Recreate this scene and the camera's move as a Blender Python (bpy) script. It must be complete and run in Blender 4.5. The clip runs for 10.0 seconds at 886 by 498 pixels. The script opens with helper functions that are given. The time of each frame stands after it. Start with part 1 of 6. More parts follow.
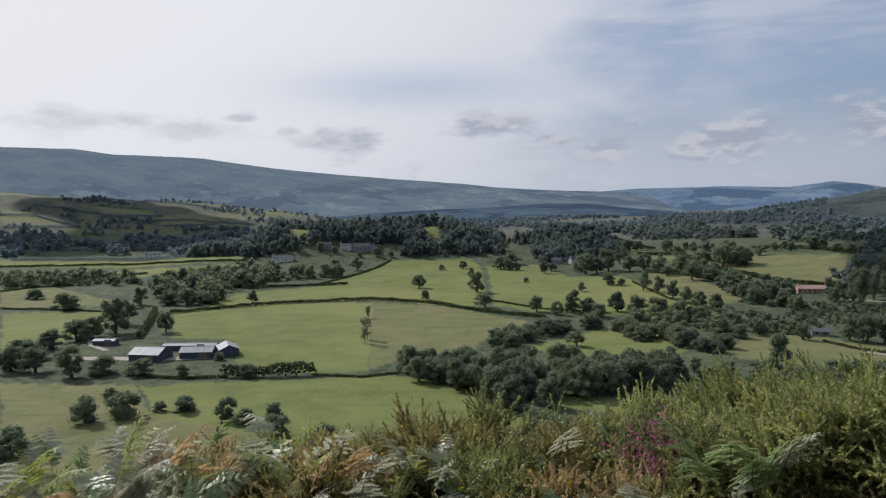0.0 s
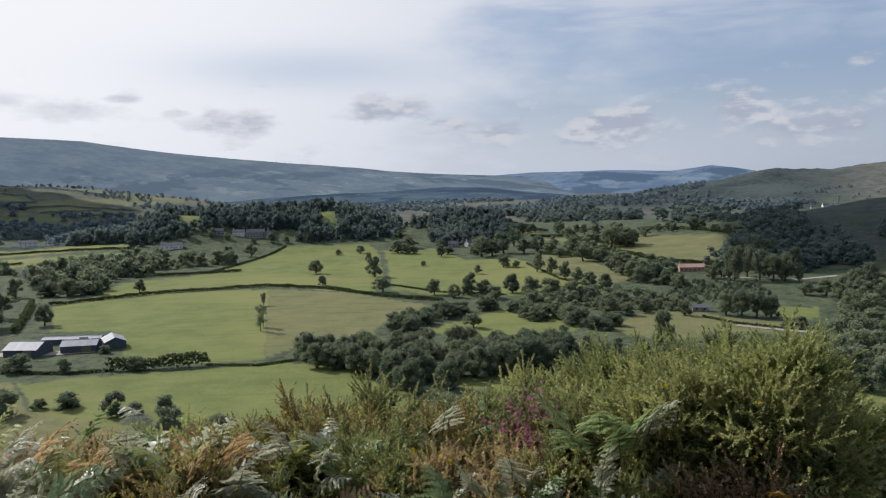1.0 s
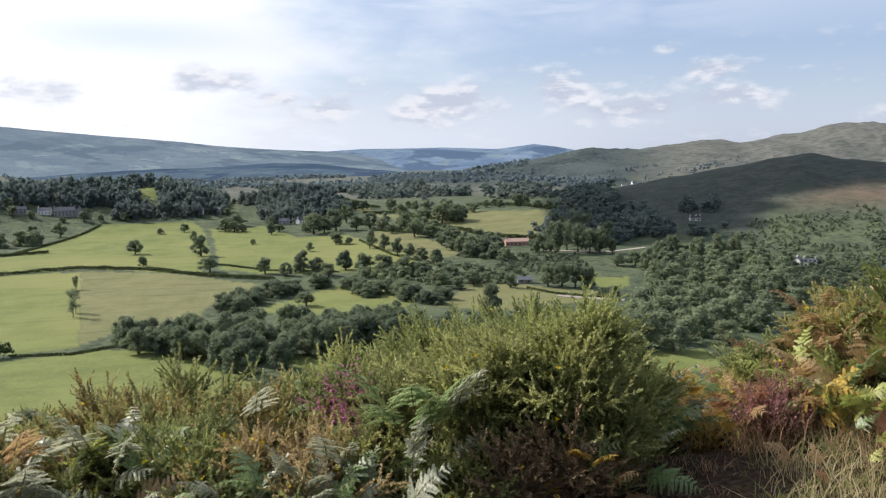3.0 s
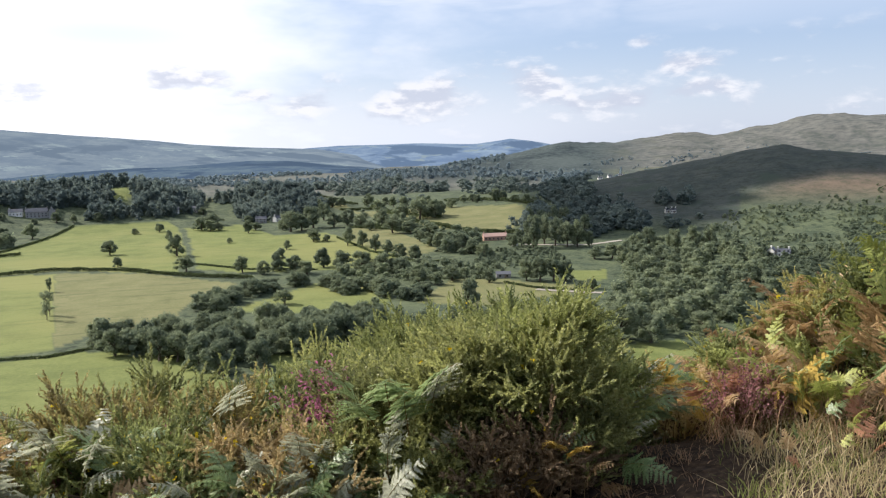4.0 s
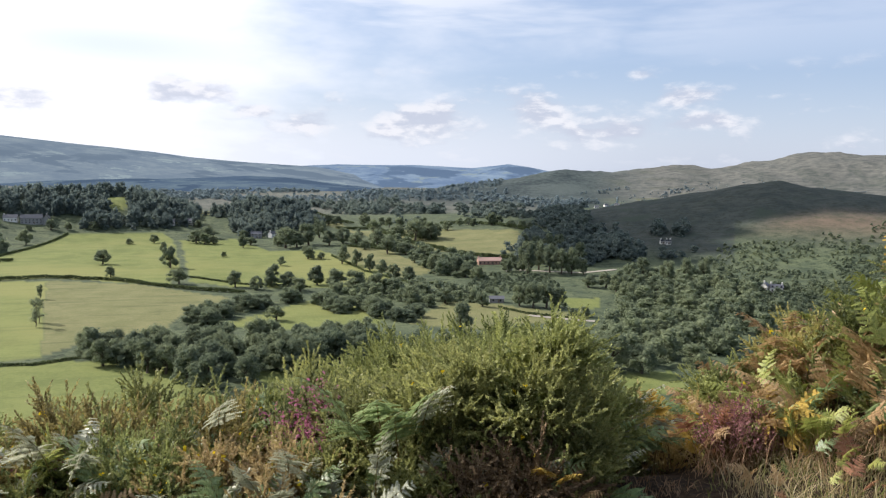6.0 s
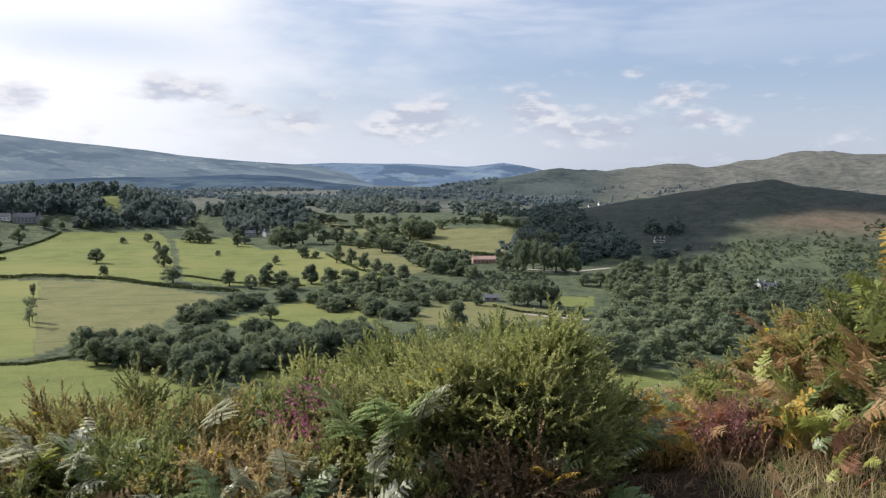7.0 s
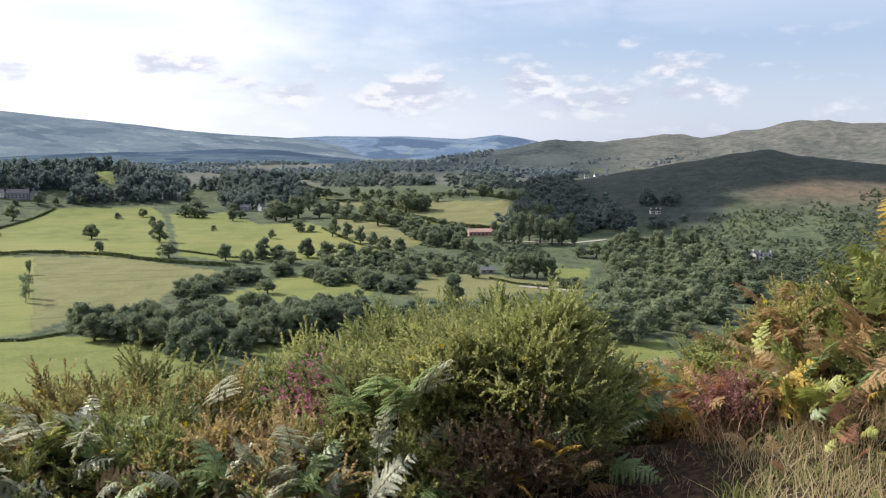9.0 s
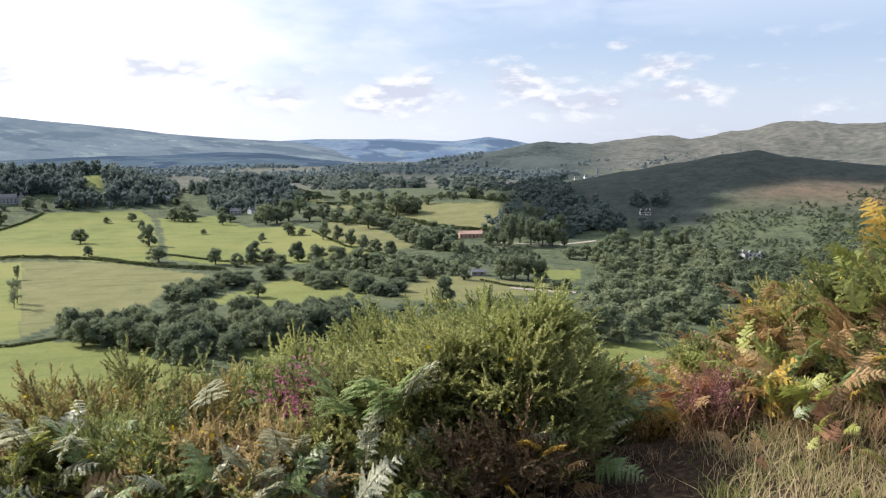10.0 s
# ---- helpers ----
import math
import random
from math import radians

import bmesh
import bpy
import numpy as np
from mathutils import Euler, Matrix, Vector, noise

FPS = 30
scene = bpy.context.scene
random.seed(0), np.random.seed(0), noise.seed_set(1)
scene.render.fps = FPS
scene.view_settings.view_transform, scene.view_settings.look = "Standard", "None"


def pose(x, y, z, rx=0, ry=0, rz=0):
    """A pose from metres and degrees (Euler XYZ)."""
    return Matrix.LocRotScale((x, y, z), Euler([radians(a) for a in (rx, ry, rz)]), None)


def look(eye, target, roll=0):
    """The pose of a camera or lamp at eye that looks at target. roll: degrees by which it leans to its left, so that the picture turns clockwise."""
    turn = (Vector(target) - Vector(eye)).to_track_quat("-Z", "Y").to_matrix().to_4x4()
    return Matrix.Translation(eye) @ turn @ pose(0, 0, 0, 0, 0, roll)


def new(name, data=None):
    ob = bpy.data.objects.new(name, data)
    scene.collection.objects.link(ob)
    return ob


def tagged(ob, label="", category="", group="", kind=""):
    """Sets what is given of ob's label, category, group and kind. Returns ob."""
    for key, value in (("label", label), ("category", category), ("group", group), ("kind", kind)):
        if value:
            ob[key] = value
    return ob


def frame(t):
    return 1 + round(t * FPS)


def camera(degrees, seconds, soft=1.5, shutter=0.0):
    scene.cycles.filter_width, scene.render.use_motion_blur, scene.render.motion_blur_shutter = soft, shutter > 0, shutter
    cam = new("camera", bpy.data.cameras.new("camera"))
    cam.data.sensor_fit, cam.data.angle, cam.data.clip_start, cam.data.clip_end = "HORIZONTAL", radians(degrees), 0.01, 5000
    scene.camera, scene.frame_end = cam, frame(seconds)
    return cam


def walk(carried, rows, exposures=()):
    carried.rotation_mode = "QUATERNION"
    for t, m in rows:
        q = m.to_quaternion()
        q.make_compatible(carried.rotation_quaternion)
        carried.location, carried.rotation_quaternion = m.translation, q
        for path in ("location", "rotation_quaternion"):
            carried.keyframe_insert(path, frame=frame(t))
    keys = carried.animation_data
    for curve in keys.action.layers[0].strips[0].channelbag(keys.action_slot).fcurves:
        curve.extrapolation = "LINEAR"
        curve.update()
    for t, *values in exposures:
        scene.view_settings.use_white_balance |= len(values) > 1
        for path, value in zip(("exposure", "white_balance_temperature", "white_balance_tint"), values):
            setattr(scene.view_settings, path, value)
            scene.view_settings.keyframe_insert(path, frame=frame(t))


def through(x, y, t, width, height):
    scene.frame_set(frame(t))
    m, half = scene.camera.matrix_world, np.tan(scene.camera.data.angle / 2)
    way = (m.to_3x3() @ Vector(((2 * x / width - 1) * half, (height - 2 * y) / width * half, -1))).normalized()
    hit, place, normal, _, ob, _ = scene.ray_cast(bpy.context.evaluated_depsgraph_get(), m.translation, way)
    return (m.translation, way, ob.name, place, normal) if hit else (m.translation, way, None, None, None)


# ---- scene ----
# ---- camera and its walk ----
cam = camera(60.64, 10.0, soft=1.2)


def view(az, pitch, roll, x, y, z):
    a, p = radians(az), radians(pitch)
    return look((x, y, z), (x + math.sin(a) * math.cos(p), y + math.cos(a) * math.cos(p), z + math.sin(p)), roll)


# seconds, azimuth, pitch, roll in degrees, eye in metres
PATH = [
    (0, -25.65, -3.86, -1.09, -0.150, -0.067, 1.643),
    (0.5, -21.03, -4.22, -0.91, -0.104, -0.057, 1.638),
    (1, -17.90, -5.21, -1.26, -0.065, -0.048, 1.634),
    (1.5, -13.96, -5.94, -1.28, -0.026, -0.023, 1.629),
    (2, -10.06, -6.57, -1.28, -0.002, -0.014, 1.626),
    (2.5, -7.04, -7.05, -1.19, 0.014, 0.004, 1.620),
    (3, -5.26, -7.18, -0.66, 0.021, 0.014, 1.620),
    (4.5, -2.96, -7.65, -1.20, 0.052, 0.040, 1.604),
    (5, -2.99, -7.61, 0.20, 0.029, 0.023, 1.615),
    (5.5, -3.15, -5.45, 0.43, 0.024, 0.002, 1.618),
    (5.7, -3.39, -5.72, 0.84, 0.036, 0.016, 1.610),
    (7, -2.78, -5.93, 0.99, 0.022, 0.022, 1.608),
    (7.5, -4.29, -6.02, 2.38, 0.013, -0.007, 1.605),
    (8, -4.19, -6.96, 1.48, 0.006, 0.004, 1.608),
    (8.5, -4.48, -7.33, 0.77, -0.017, 0.013, 1.609),
    (9, -2.45, -7.98, 0.54, -0.001, 0.019, 1.623),
    (9.5, -2.06, -7.53, 0.70, -0.002, 0.018, 1.617),
    (10, -1.75, -7.80, 0.25, 0.023, 0.005, 1.623)]
walk(cam, [(row[0], view(*row[1:])) for row in PATH], [(0, -0.20, 6200, 12), (1.0, -0.02, 6250, 12), (2.5, 0.38, 6350, 12), (4.5, 0.68, 6480, 13), (5.5, 0.66, 6450, 13), (7.0, 0.38, 6430, 13), (7.5, 0.46, 6430, 13), (8.5, 0.56, 6450, 13), (10, 0.74, 6500, 13)])

# ---- sky, sun and exposure ----
SUN_AZ, SUN_EL = -70.0, 37.0


class Net:
    """Short hand for a node tree."""

    def __init__(self, tree):
        self.tree = tree
        tree.nodes.clear()

    def add(self, kind, ins=None):
        node = self.tree.nodes.new(kind)
        for key, value in (ins or {}).items():
            if isinstance(value, bpy.types.NodeSocket):
                self.tree.links.new(value, node.inputs[key])
            else:
                node.inputs[key].default_value = value
        return node

    def math(self, op, a, b=0.0, c=0.0, clamp=False):
        node = self.add("ShaderNodeMath", {0: a, 1: b, 2: c})
        node.operation, node.use_clamp = op, clamp
        return node.outputs[0]

    def dot(self, a, b):
        node = self.add("ShaderNodeVectorMath", {0: a, 1: b})
        node.operation = "DOT_PRODUCT"
        return node.outputs["Value"]

    def ramp(self, value, lo, hi, a=0.0, b=1.0):
        node = self.add("ShaderNodeMapRange", {0: value, 1: lo, 2: hi, 3: a, 4: b})
        node.interpolation_type = "SMOOTHSTEP"
        return node.outputs[0]

    def mix(self, fac, a, b):
        node = self.tree.nodes.new("ShaderNodeMix")
        node.data_type = "RGBA"
        for key, value in ((0, fac), (6, a), (7, b)):
            if isinstance(value, bpy.types.NodeSocket):
                self.tree.links.new(value, node.inputs[key])
            else:
                node.inputs[key].default_value = value
        return node.outputs[2]

    def attribute(self, name):
        node = self.tree.nodes.new("ShaderNodeAttribute")
        node.attribute_name = name
        return node

    def noise(self, vector, scale, detail=4.0, rough=0.55, out=0):
        return self.add("ShaderNodeTexNoise", {"Vector": vector, "Scale": scale, "Detail": detail, "Roughness": rough}).outputs[out]

    def combine(self, x, y, z=0.0):
        return self.add("ShaderNodeCombineXYZ", {0: x, 1: y, 2: z}).outputs[0]


def rgb(r, g, b):
    return (r, g, b, 1.0)


world = bpy.data.worlds.new("sky")
scene.world = world
world.use_nodes = True
net = Net(world.node_tree)
air = net.add("ShaderNodeTexSky")
air.sky_type, air.sun_disc = "NISHITA", False
air.sun_elevation, air.sun_rotation = radians(SUN_EL), radians(SUN_AZ)
air.altitude, air.air_density, air.dust_density, air.ozone_density = 200.0, 1.0, 2.0, 1.5
sky = air.outputs[0]
way = net.add("ShaderNodeTexCoord").outputs["Generated"]
xyz = net.add("ShaderNodeSeparateXYZ", {0: way})
az = net.math("MULTIPLY", net.math("ARCTAN2", xyz.outputs[0], xyz.outputs[1]), 57.2958)
el = net.math("MULTIPLY", net.math("ARCSINE", xyz.outputs[2]), 57.2958)


def cloud_noise(sx, sy, dx=0.0, dy=0.0, detail=5.0, rough=0.55):
    return net.noise(net.combine(net.math("MULTIPLY_ADD", az, sx, dx), net.math("MULTIPLY_ADD", el, sy, dy)), 1.0, detail, rough)


def bell(a0, e0, wa, we):
    """A soft oval round an azimuth and an elevation."""
    p = net.math("POWER", net.math("MULTIPLY", net.math("SUBTRACT", az, a0), 1.0 / wa), 2.0)
    q = net.math("POWER", net.math("MULTIPLY", net.math("SUBTRACT", el, e0), 1.0 / we), 2.0)
    return net.math("EXPONENT", net.math("MULTIPLY", net.math("ADD", p, q), -1.0))


# thin high veil, thickest towards the sun
sun_way = Vector((math.sin(radians(SUN_AZ)) * math.cos(radians(SUN_EL)), math.cos(radians(SUN_AZ)) * math.cos(radians(SUN_EL)), math.sin(radians(SUN_EL))))
near_sun = net.dot(way, tuple(sun_way))
veil = net.math("MULTIPLY_ADD", cloud_noise(0.06, 0.16, 3.1, 1.7), 0.9, net.math("MULTIPLY", near_sun, 1.15))
veil = net.ramp(veil, 0.75, 1.15)
band = net.math("MULTIPLY", net.ramp(cloud_noise(0.05, 0.32, 7.3, 0.4), 0.36, 0.62), net.ramp(el, 6.0, 11.0))
veil = net.math("MAXIMUM", veil, net.math("MULTIPLY", band, net.ramp(az, 24.0, -8.0, 0.30, 0.85)))
veil = net.math("MULTIPLY", veil, net.math("SUBTRACT", 1.0, net.math("MAXIMUM", net.math("MULTIPLY", bell(-28.0, 8.2, 9.0, 1.5), 0.55), net.math("MULTIPLY", bell(3.0, 7.5, 5.0, 2.0), 0.45))))
low = net.math("MULTIPLY", net.ramp(el, 8.0, 0.5), net.ramp(az, 18.0, -8.0, 0.42, 0.80))
veil = net.math("MAXIMUM", veil, low)
# low heaps of cloud over the hills
lump = cloud_noise(0.24, 0.58, 1.3, 5.1, 6.0, 0.58)
lump_up = cloud_noise(0.24, 0.58, 1.3, 5.1 + 0.30, 6.0, 0.58)
spots = None
for a0, e0, wa, we in ((-21.3, 5.3, 3.2, 1.2), (-5, 3.7, 4.6, 1.5), (3.5, 4.4, 3.6, 1.4), (14, 5.6, 2.4, 0.8), (15.8, 3.9, 2.4, 0.7), (-50, 5.6, 4.0, 0.8), (-43.5, 5.2, 3.0, 0.7), (-33, 4.4, 4.0, 0.8), (9, 3.0, 4.0, 0.9), (-13, 3.4, 3.0, 0.8), (-20.5, 5.2, 1.2, 0.5), (-17, 4.2, 1.6, 0.5), (-52, 6.2, 1.8, 0.6), (-48, 5.7, 2.0, 0.6), (-40.5, 6.0, 1.4, 0.35), (-36.8, 5.1, 1.2, 0.4), (-34.3, 4.8, 1.4, 0.7), (-31.6, 4.2, 1.5, 0.4), (10.8, 7.2, 0.9, 0.4), (13.2, 5.5, 2.0, 0.9), (13.8, 3.6, 1.6, 0.5)):
    spot = bell(a0, e0, wa, we)
    spots = spot if spots is None else net.math("MAXIMUM", spots, spot)
heap = net.ramp(net.math("MULTIPLY_ADD", spots, 0.32, lump), 0.54, 0.82)
belt = net.math("MULTIPLY", net.ramp(el, 9.0, 6.0), net.ramp(el, 0.3, 1.5))
heap = net.math("MULTIPLY", heap, belt)
shade = net.ramp(net.math("SUBTRACT", lump_up, lump), -0.10, 0.07)
heap_colour = net.mix(shade, rgb(7.3, 7.4, 7.7), rgb(4.7, 5.1, 6.0))
veil_colour = net.mix(net.ramp(near_sun, 0.35, 0.9), rgb(6.8, 7.3, 8.1), rgb(11.0, 11.0, 11.0))
blue = net.mix(0.45, sky, rgb(4.5, 5.8, 8.2))
colour = net.mix(veil, blue, veil_colour)
colour = net.mix(net.math("MULTIPLY", heap, net.ramp(near_sun, 0.95, 0.55, 0.25, 0.85)), colour, heap_colour)
back = net.add("ShaderNodeBackground", {"Color": colour, "Strength": 0.085})
net.add("ShaderNodeOutputWorld", {0: back.outputs[0]})

sun = new("sun", bpy.data.lights.new("sun", "SUN"))
sun.data.energy, sun.data.angle, sun.data.color = 5.0, radians(0.5), (1.0, 0.94, 0.84)
sun.matrix_world = look(sun_way * 100, (0, 0, 0))


# ---- materials ----
def material(name):
    mat = bpy.data.materials.new(name)
    mat.use_nodes = True
    return mat, Net(mat.node_tree)


def finish(net, colour, rough=0.8, metal=0.0, bump=None, strength=0.4, distance=0.02, through=0.0, spec=0.3):
    ins = {"Base Color": colour, "Roughness": rough, "Metallic": metal, "Specular IOR Level": spec}
    if bump is not None:
        ins["Normal"] = net.add("ShaderNodeBump", {"Height": bump, "Strength": strength, "Distance": distance}).outputs[0]
    shader = net.add("ShaderNodeBsdfPrincipled", ins).outputs[0]
    if through:
        thin = net.add("ShaderNodeBsdfTranslucent", {"Color": colour}).outputs[0]
        shader = net.add("ShaderNodeMixShader", {0: through, 1: shader, 2: thin}).outputs[0]
    net.add("ShaderNodeOutputMaterial", {0: shader})


def leafy(name, dark, light, through=0.25, rough=0.8, spread=0.02, spec=0.08, autumn=None, each=0.5):
    """Leaves: every leaf, plant and patch differs a little."""
    mat, net = material(name)
    place = net.add("ShaderNodeNewGeometry")
    one = net.add("ShaderNodeObjectInfo").outputs["Random"]
    patch = net.noise(place.outputs["Position"], spread, 3.0)
    tone = net.math("MULTIPLY_ADD", place.outputs["Random Per Island"], each, net.math("MULTIPLY_ADD", one, 0.3, net.math("MULTIPLY_ADD", patch, 1.4, -0.50 - 0.5 * each)), clamp=True)
    colour = net.mix(tone, rgb(*dark), rgb(*light))
    if autumn:
        colour = net.mix(net.ramp(net.math("MULTIPLY_ADD", patch, 0.9, net.math("MULTIPLY", one, 0.45)), 0.62, 0.80), colour, rgb(*autumn))
    finish(net, colour, rough, through=through, spec=spec)
    return mat


def plain(name, a, b, scale, rough=0.8, metal=0.0, bump=0.3, distance=0.02, fine=8.0):
    """A rough surface with grain at two scales."""
    mat, net = material(name)
    at = net.add("ShaderNodeTexCoord").outputs["Object"]
    one = net.add("ShaderNodeObjectInfo").outputs["Random"]
    big, small = net.noise(at, scale, 3.0), net.noise(at, scale * fine, 5.0, 0.65)
    tone = net.math("ADD", net.math("MULTIPLY_ADD", big, 0.8, -0.1), net.math("MULTIPLY_ADD", small, 0.5, net.math("MULTIPLY_ADD", one, 0.3, -0.4)), clamp=True)
    finish(net, net.mix(tone, rgb(*a), rgb(*b)), net.ramp(small, 0.2, 0.8, rough - 0.12, min(1.0, rough + 0.1)), metal, small, bump, distance)
    return mat


LEAF_OAK = leafy("oak_leaves", (0.120, 0.152, 0.106), (0.280, 0.318, 0.184), 0.55, spread=0.03)
LEAF_WOOD = leafy("wood_leaves", (0.116, 0.149, 0.106), (0.272, 0.312, 0.184), 0.55, spread=0.018)
# haze of distance is mixed into the next two leaf colours, paler and bluer
LEAF_FAR_HAZE = leafy("far_leaves_hazed", (0.102, 0.136, 0.134), (0.205, 0.246, 0.205), 0.55, spread=0.012)
LEAF_HAZE = leafy("distant_leaves_hazed", (0.168, 0.220, 0.250), (0.255, 0.315, 0.315), 0.6, spread=0.006)
LEAF_HEDGE = leafy("hedge_leaves", (0.055, 0.075, 0.036), (0.138, 0.165, 0.074), 0.35, spread=0.06)
BARK = plain("bark", (0.05, 0.04, 0.03), (0.14, 0.11, 0.085), 3.0, 0.9)
TWIG = plain("gorse_wood", (0.045, 0.032, 0.022), (0.13, 0.095, 0.06), 20.0, 0.9)
GORSE = leafy("gorse_spines", (0.080, 0.106, 0.040), (0.54, 0.565, 0.20), 0.5, 0.48, 3.5, 0.35, each=0.3)
GORSE_YELLOW = leafy("yellowing_gorse_spines", (0.24, 0.235, 0.075), (0.64, 0.57, 0.22), 0.5, 0.5, 7.0, 0.3, (0.50, 0.38, 0.17), 0.3)
GORSE_DARK = leafy("dark_gorse_spines", (0.104, 0.122, 0.050), (0.60, 0.60, 0.215), 0.5, 0.48, 3.5, 0.35, each=0.3)
GORSE_OLIVE = leafy("olive_gorse_spines", (0.17, 0.142, 0.055), (0.66, 0.55, 0.22), 0.5, 0.48, 5.0, 0.3, (0.42, 0.325, 0.165), 0.3)
GORSE_DEAD = leafy("dead_gorse_spines", (0.12, 0.085, 0.052), (0.38, 0.27, 0.155), 0.15, 0.7, 5.0, 0.1, each=0.3)
BLOOM = leafy("gorse_flowers", (0.70, 0.50, 0.02), (0.86, 0.70, 0.06), 0.3, spread=3.0)
FERN_GREEN = leafy("green_bracken", (0.11, 0.175, 0.062), (0.40, 0.49, 0.24), 0.45, 0.38, 2.5, 0.5)
FERN_LIME = leafy("lime_bracken", (0.20, 0.245, 0.055), (0.52, 0.53, 0.16), 0.4, 0.5, 1.5, 0.5)
# silvery sheen of sun on the fronds is put into this pale colour
FERN_SHEEN = leafy("pale_sheen_bracken", (0.29, 0.31, 0.215), (0.64, 0.645, 0.50), 0.4, 0.42, 2.5, 0.4)
FERN_RUST = leafy("rust_bracken", (0.30, 0.185, 0.085), (0.68, 0.51, 0.28), 0.4, 0.45, 1.5, 0.4)
FERN_GOLD = leafy("gold_bracken", (0.40, 0.27, 0.06), (0.66, 0.50, 0.14), 0.4, 0.55, 1.5)
STALK = leafy("bracken_stalks", (0.12, 0.085, 0.035), (0.30, 0.22, 0.09), 0.1, spread=1.0)
HEATHER_LEAF = leafy("heather_sprigs", (0.09, 0.07, 0.04), (0.24, 0.17, 0.09), 0.35, spread=2.0)
HEATHER_PINK = leafy("heather_flowers", (0.38, 0.12, 0.21), (0.58, 0.27, 0.38), 0.4, spread=2.0)
HEATHER_DULL = leafy("faded_heather_flowers", (0.27, 0.12, 0.13), (0.5, 0.27, 0.27), 0.4, spread=2.0)
FERN_RED = leafy("red_bracken", (0.30, 0.135, 0.075), (0.60, 0.33, 0.20), 0.4, 0.5, 1.5, 0.3)
GRASS_DRY = leafy("dry_grass", (0.26, 0.21, 0.11), (0.66, 0.55, 0.33), 0.5, 0.45, 1.2, 0.4)
GRASS_GREEN = leafy("green_grass", (0.10, 0.125, 0.03), (0.30, 0.33, 0.10), 0.5, 0.5, 1.2, 0.3)
GRASS_RED = leafy("red_dry_grass", (0.29, 0.17, 0.1), (0.64, 0.45, 0.28), 0.5, 0.5, 1.2, 0.3)
STONE_WHITE = plain("whitewash", (0.62, 0.60, 0.56), (0.82, 0.81, 0.78), 0.8, 0.85)
STONE_GREY = plain("grey_stone", (0.20, 0.20, 0.205), (0.36, 0.35, 0.34), 1.2, 0.9)
STONE_PINK = plain("pink_stone", (0.34, 0.20, 0.15), (0.52, 0.34, 0.27), 0.8, 0.85)
SLATE = plain("slate_roof", (0.06, 0.065, 0.08), (0.14, 0.145, 0.165), 1.5, 0.55)
TILE_RED = plain("clay_roof", (0.36, 0.22, 0.18), (0.50, 0.35, 0.30), 1.0, 0.8)
SHEET = plain("roof_sheet_grey", (0.20, 0.215, 0.25), (0.32, 0.335, 0.38), 0.5, 0.6, 0.0, 0.1)
SHEET_DARK = plain("dark_wall_sheet", (0.05, 0.06, 0.08), (0.11, 0.125, 0.16), 0.6, 0.6)
GLASS_DARK = plain("window_glass", (0.02, 0.024, 0.03), (0.04, 0.045, 0.055), 1.0, 0.12)
TIMBER = plain("weathered_timber", (0.12, 0.095, 0.07), (0.26, 0.21, 0.16), 2.0, 0.85)
TRACK = plain("stony_track", (0.22, 0.20, 0.17), (0.36, 0.33, 0.28), 0.2, 0.95)
CLOUD = plain("cloud_white", (0.8, 0.8, 0.8), (0.85, 0.85, 0.85), 0.01, 1.0)


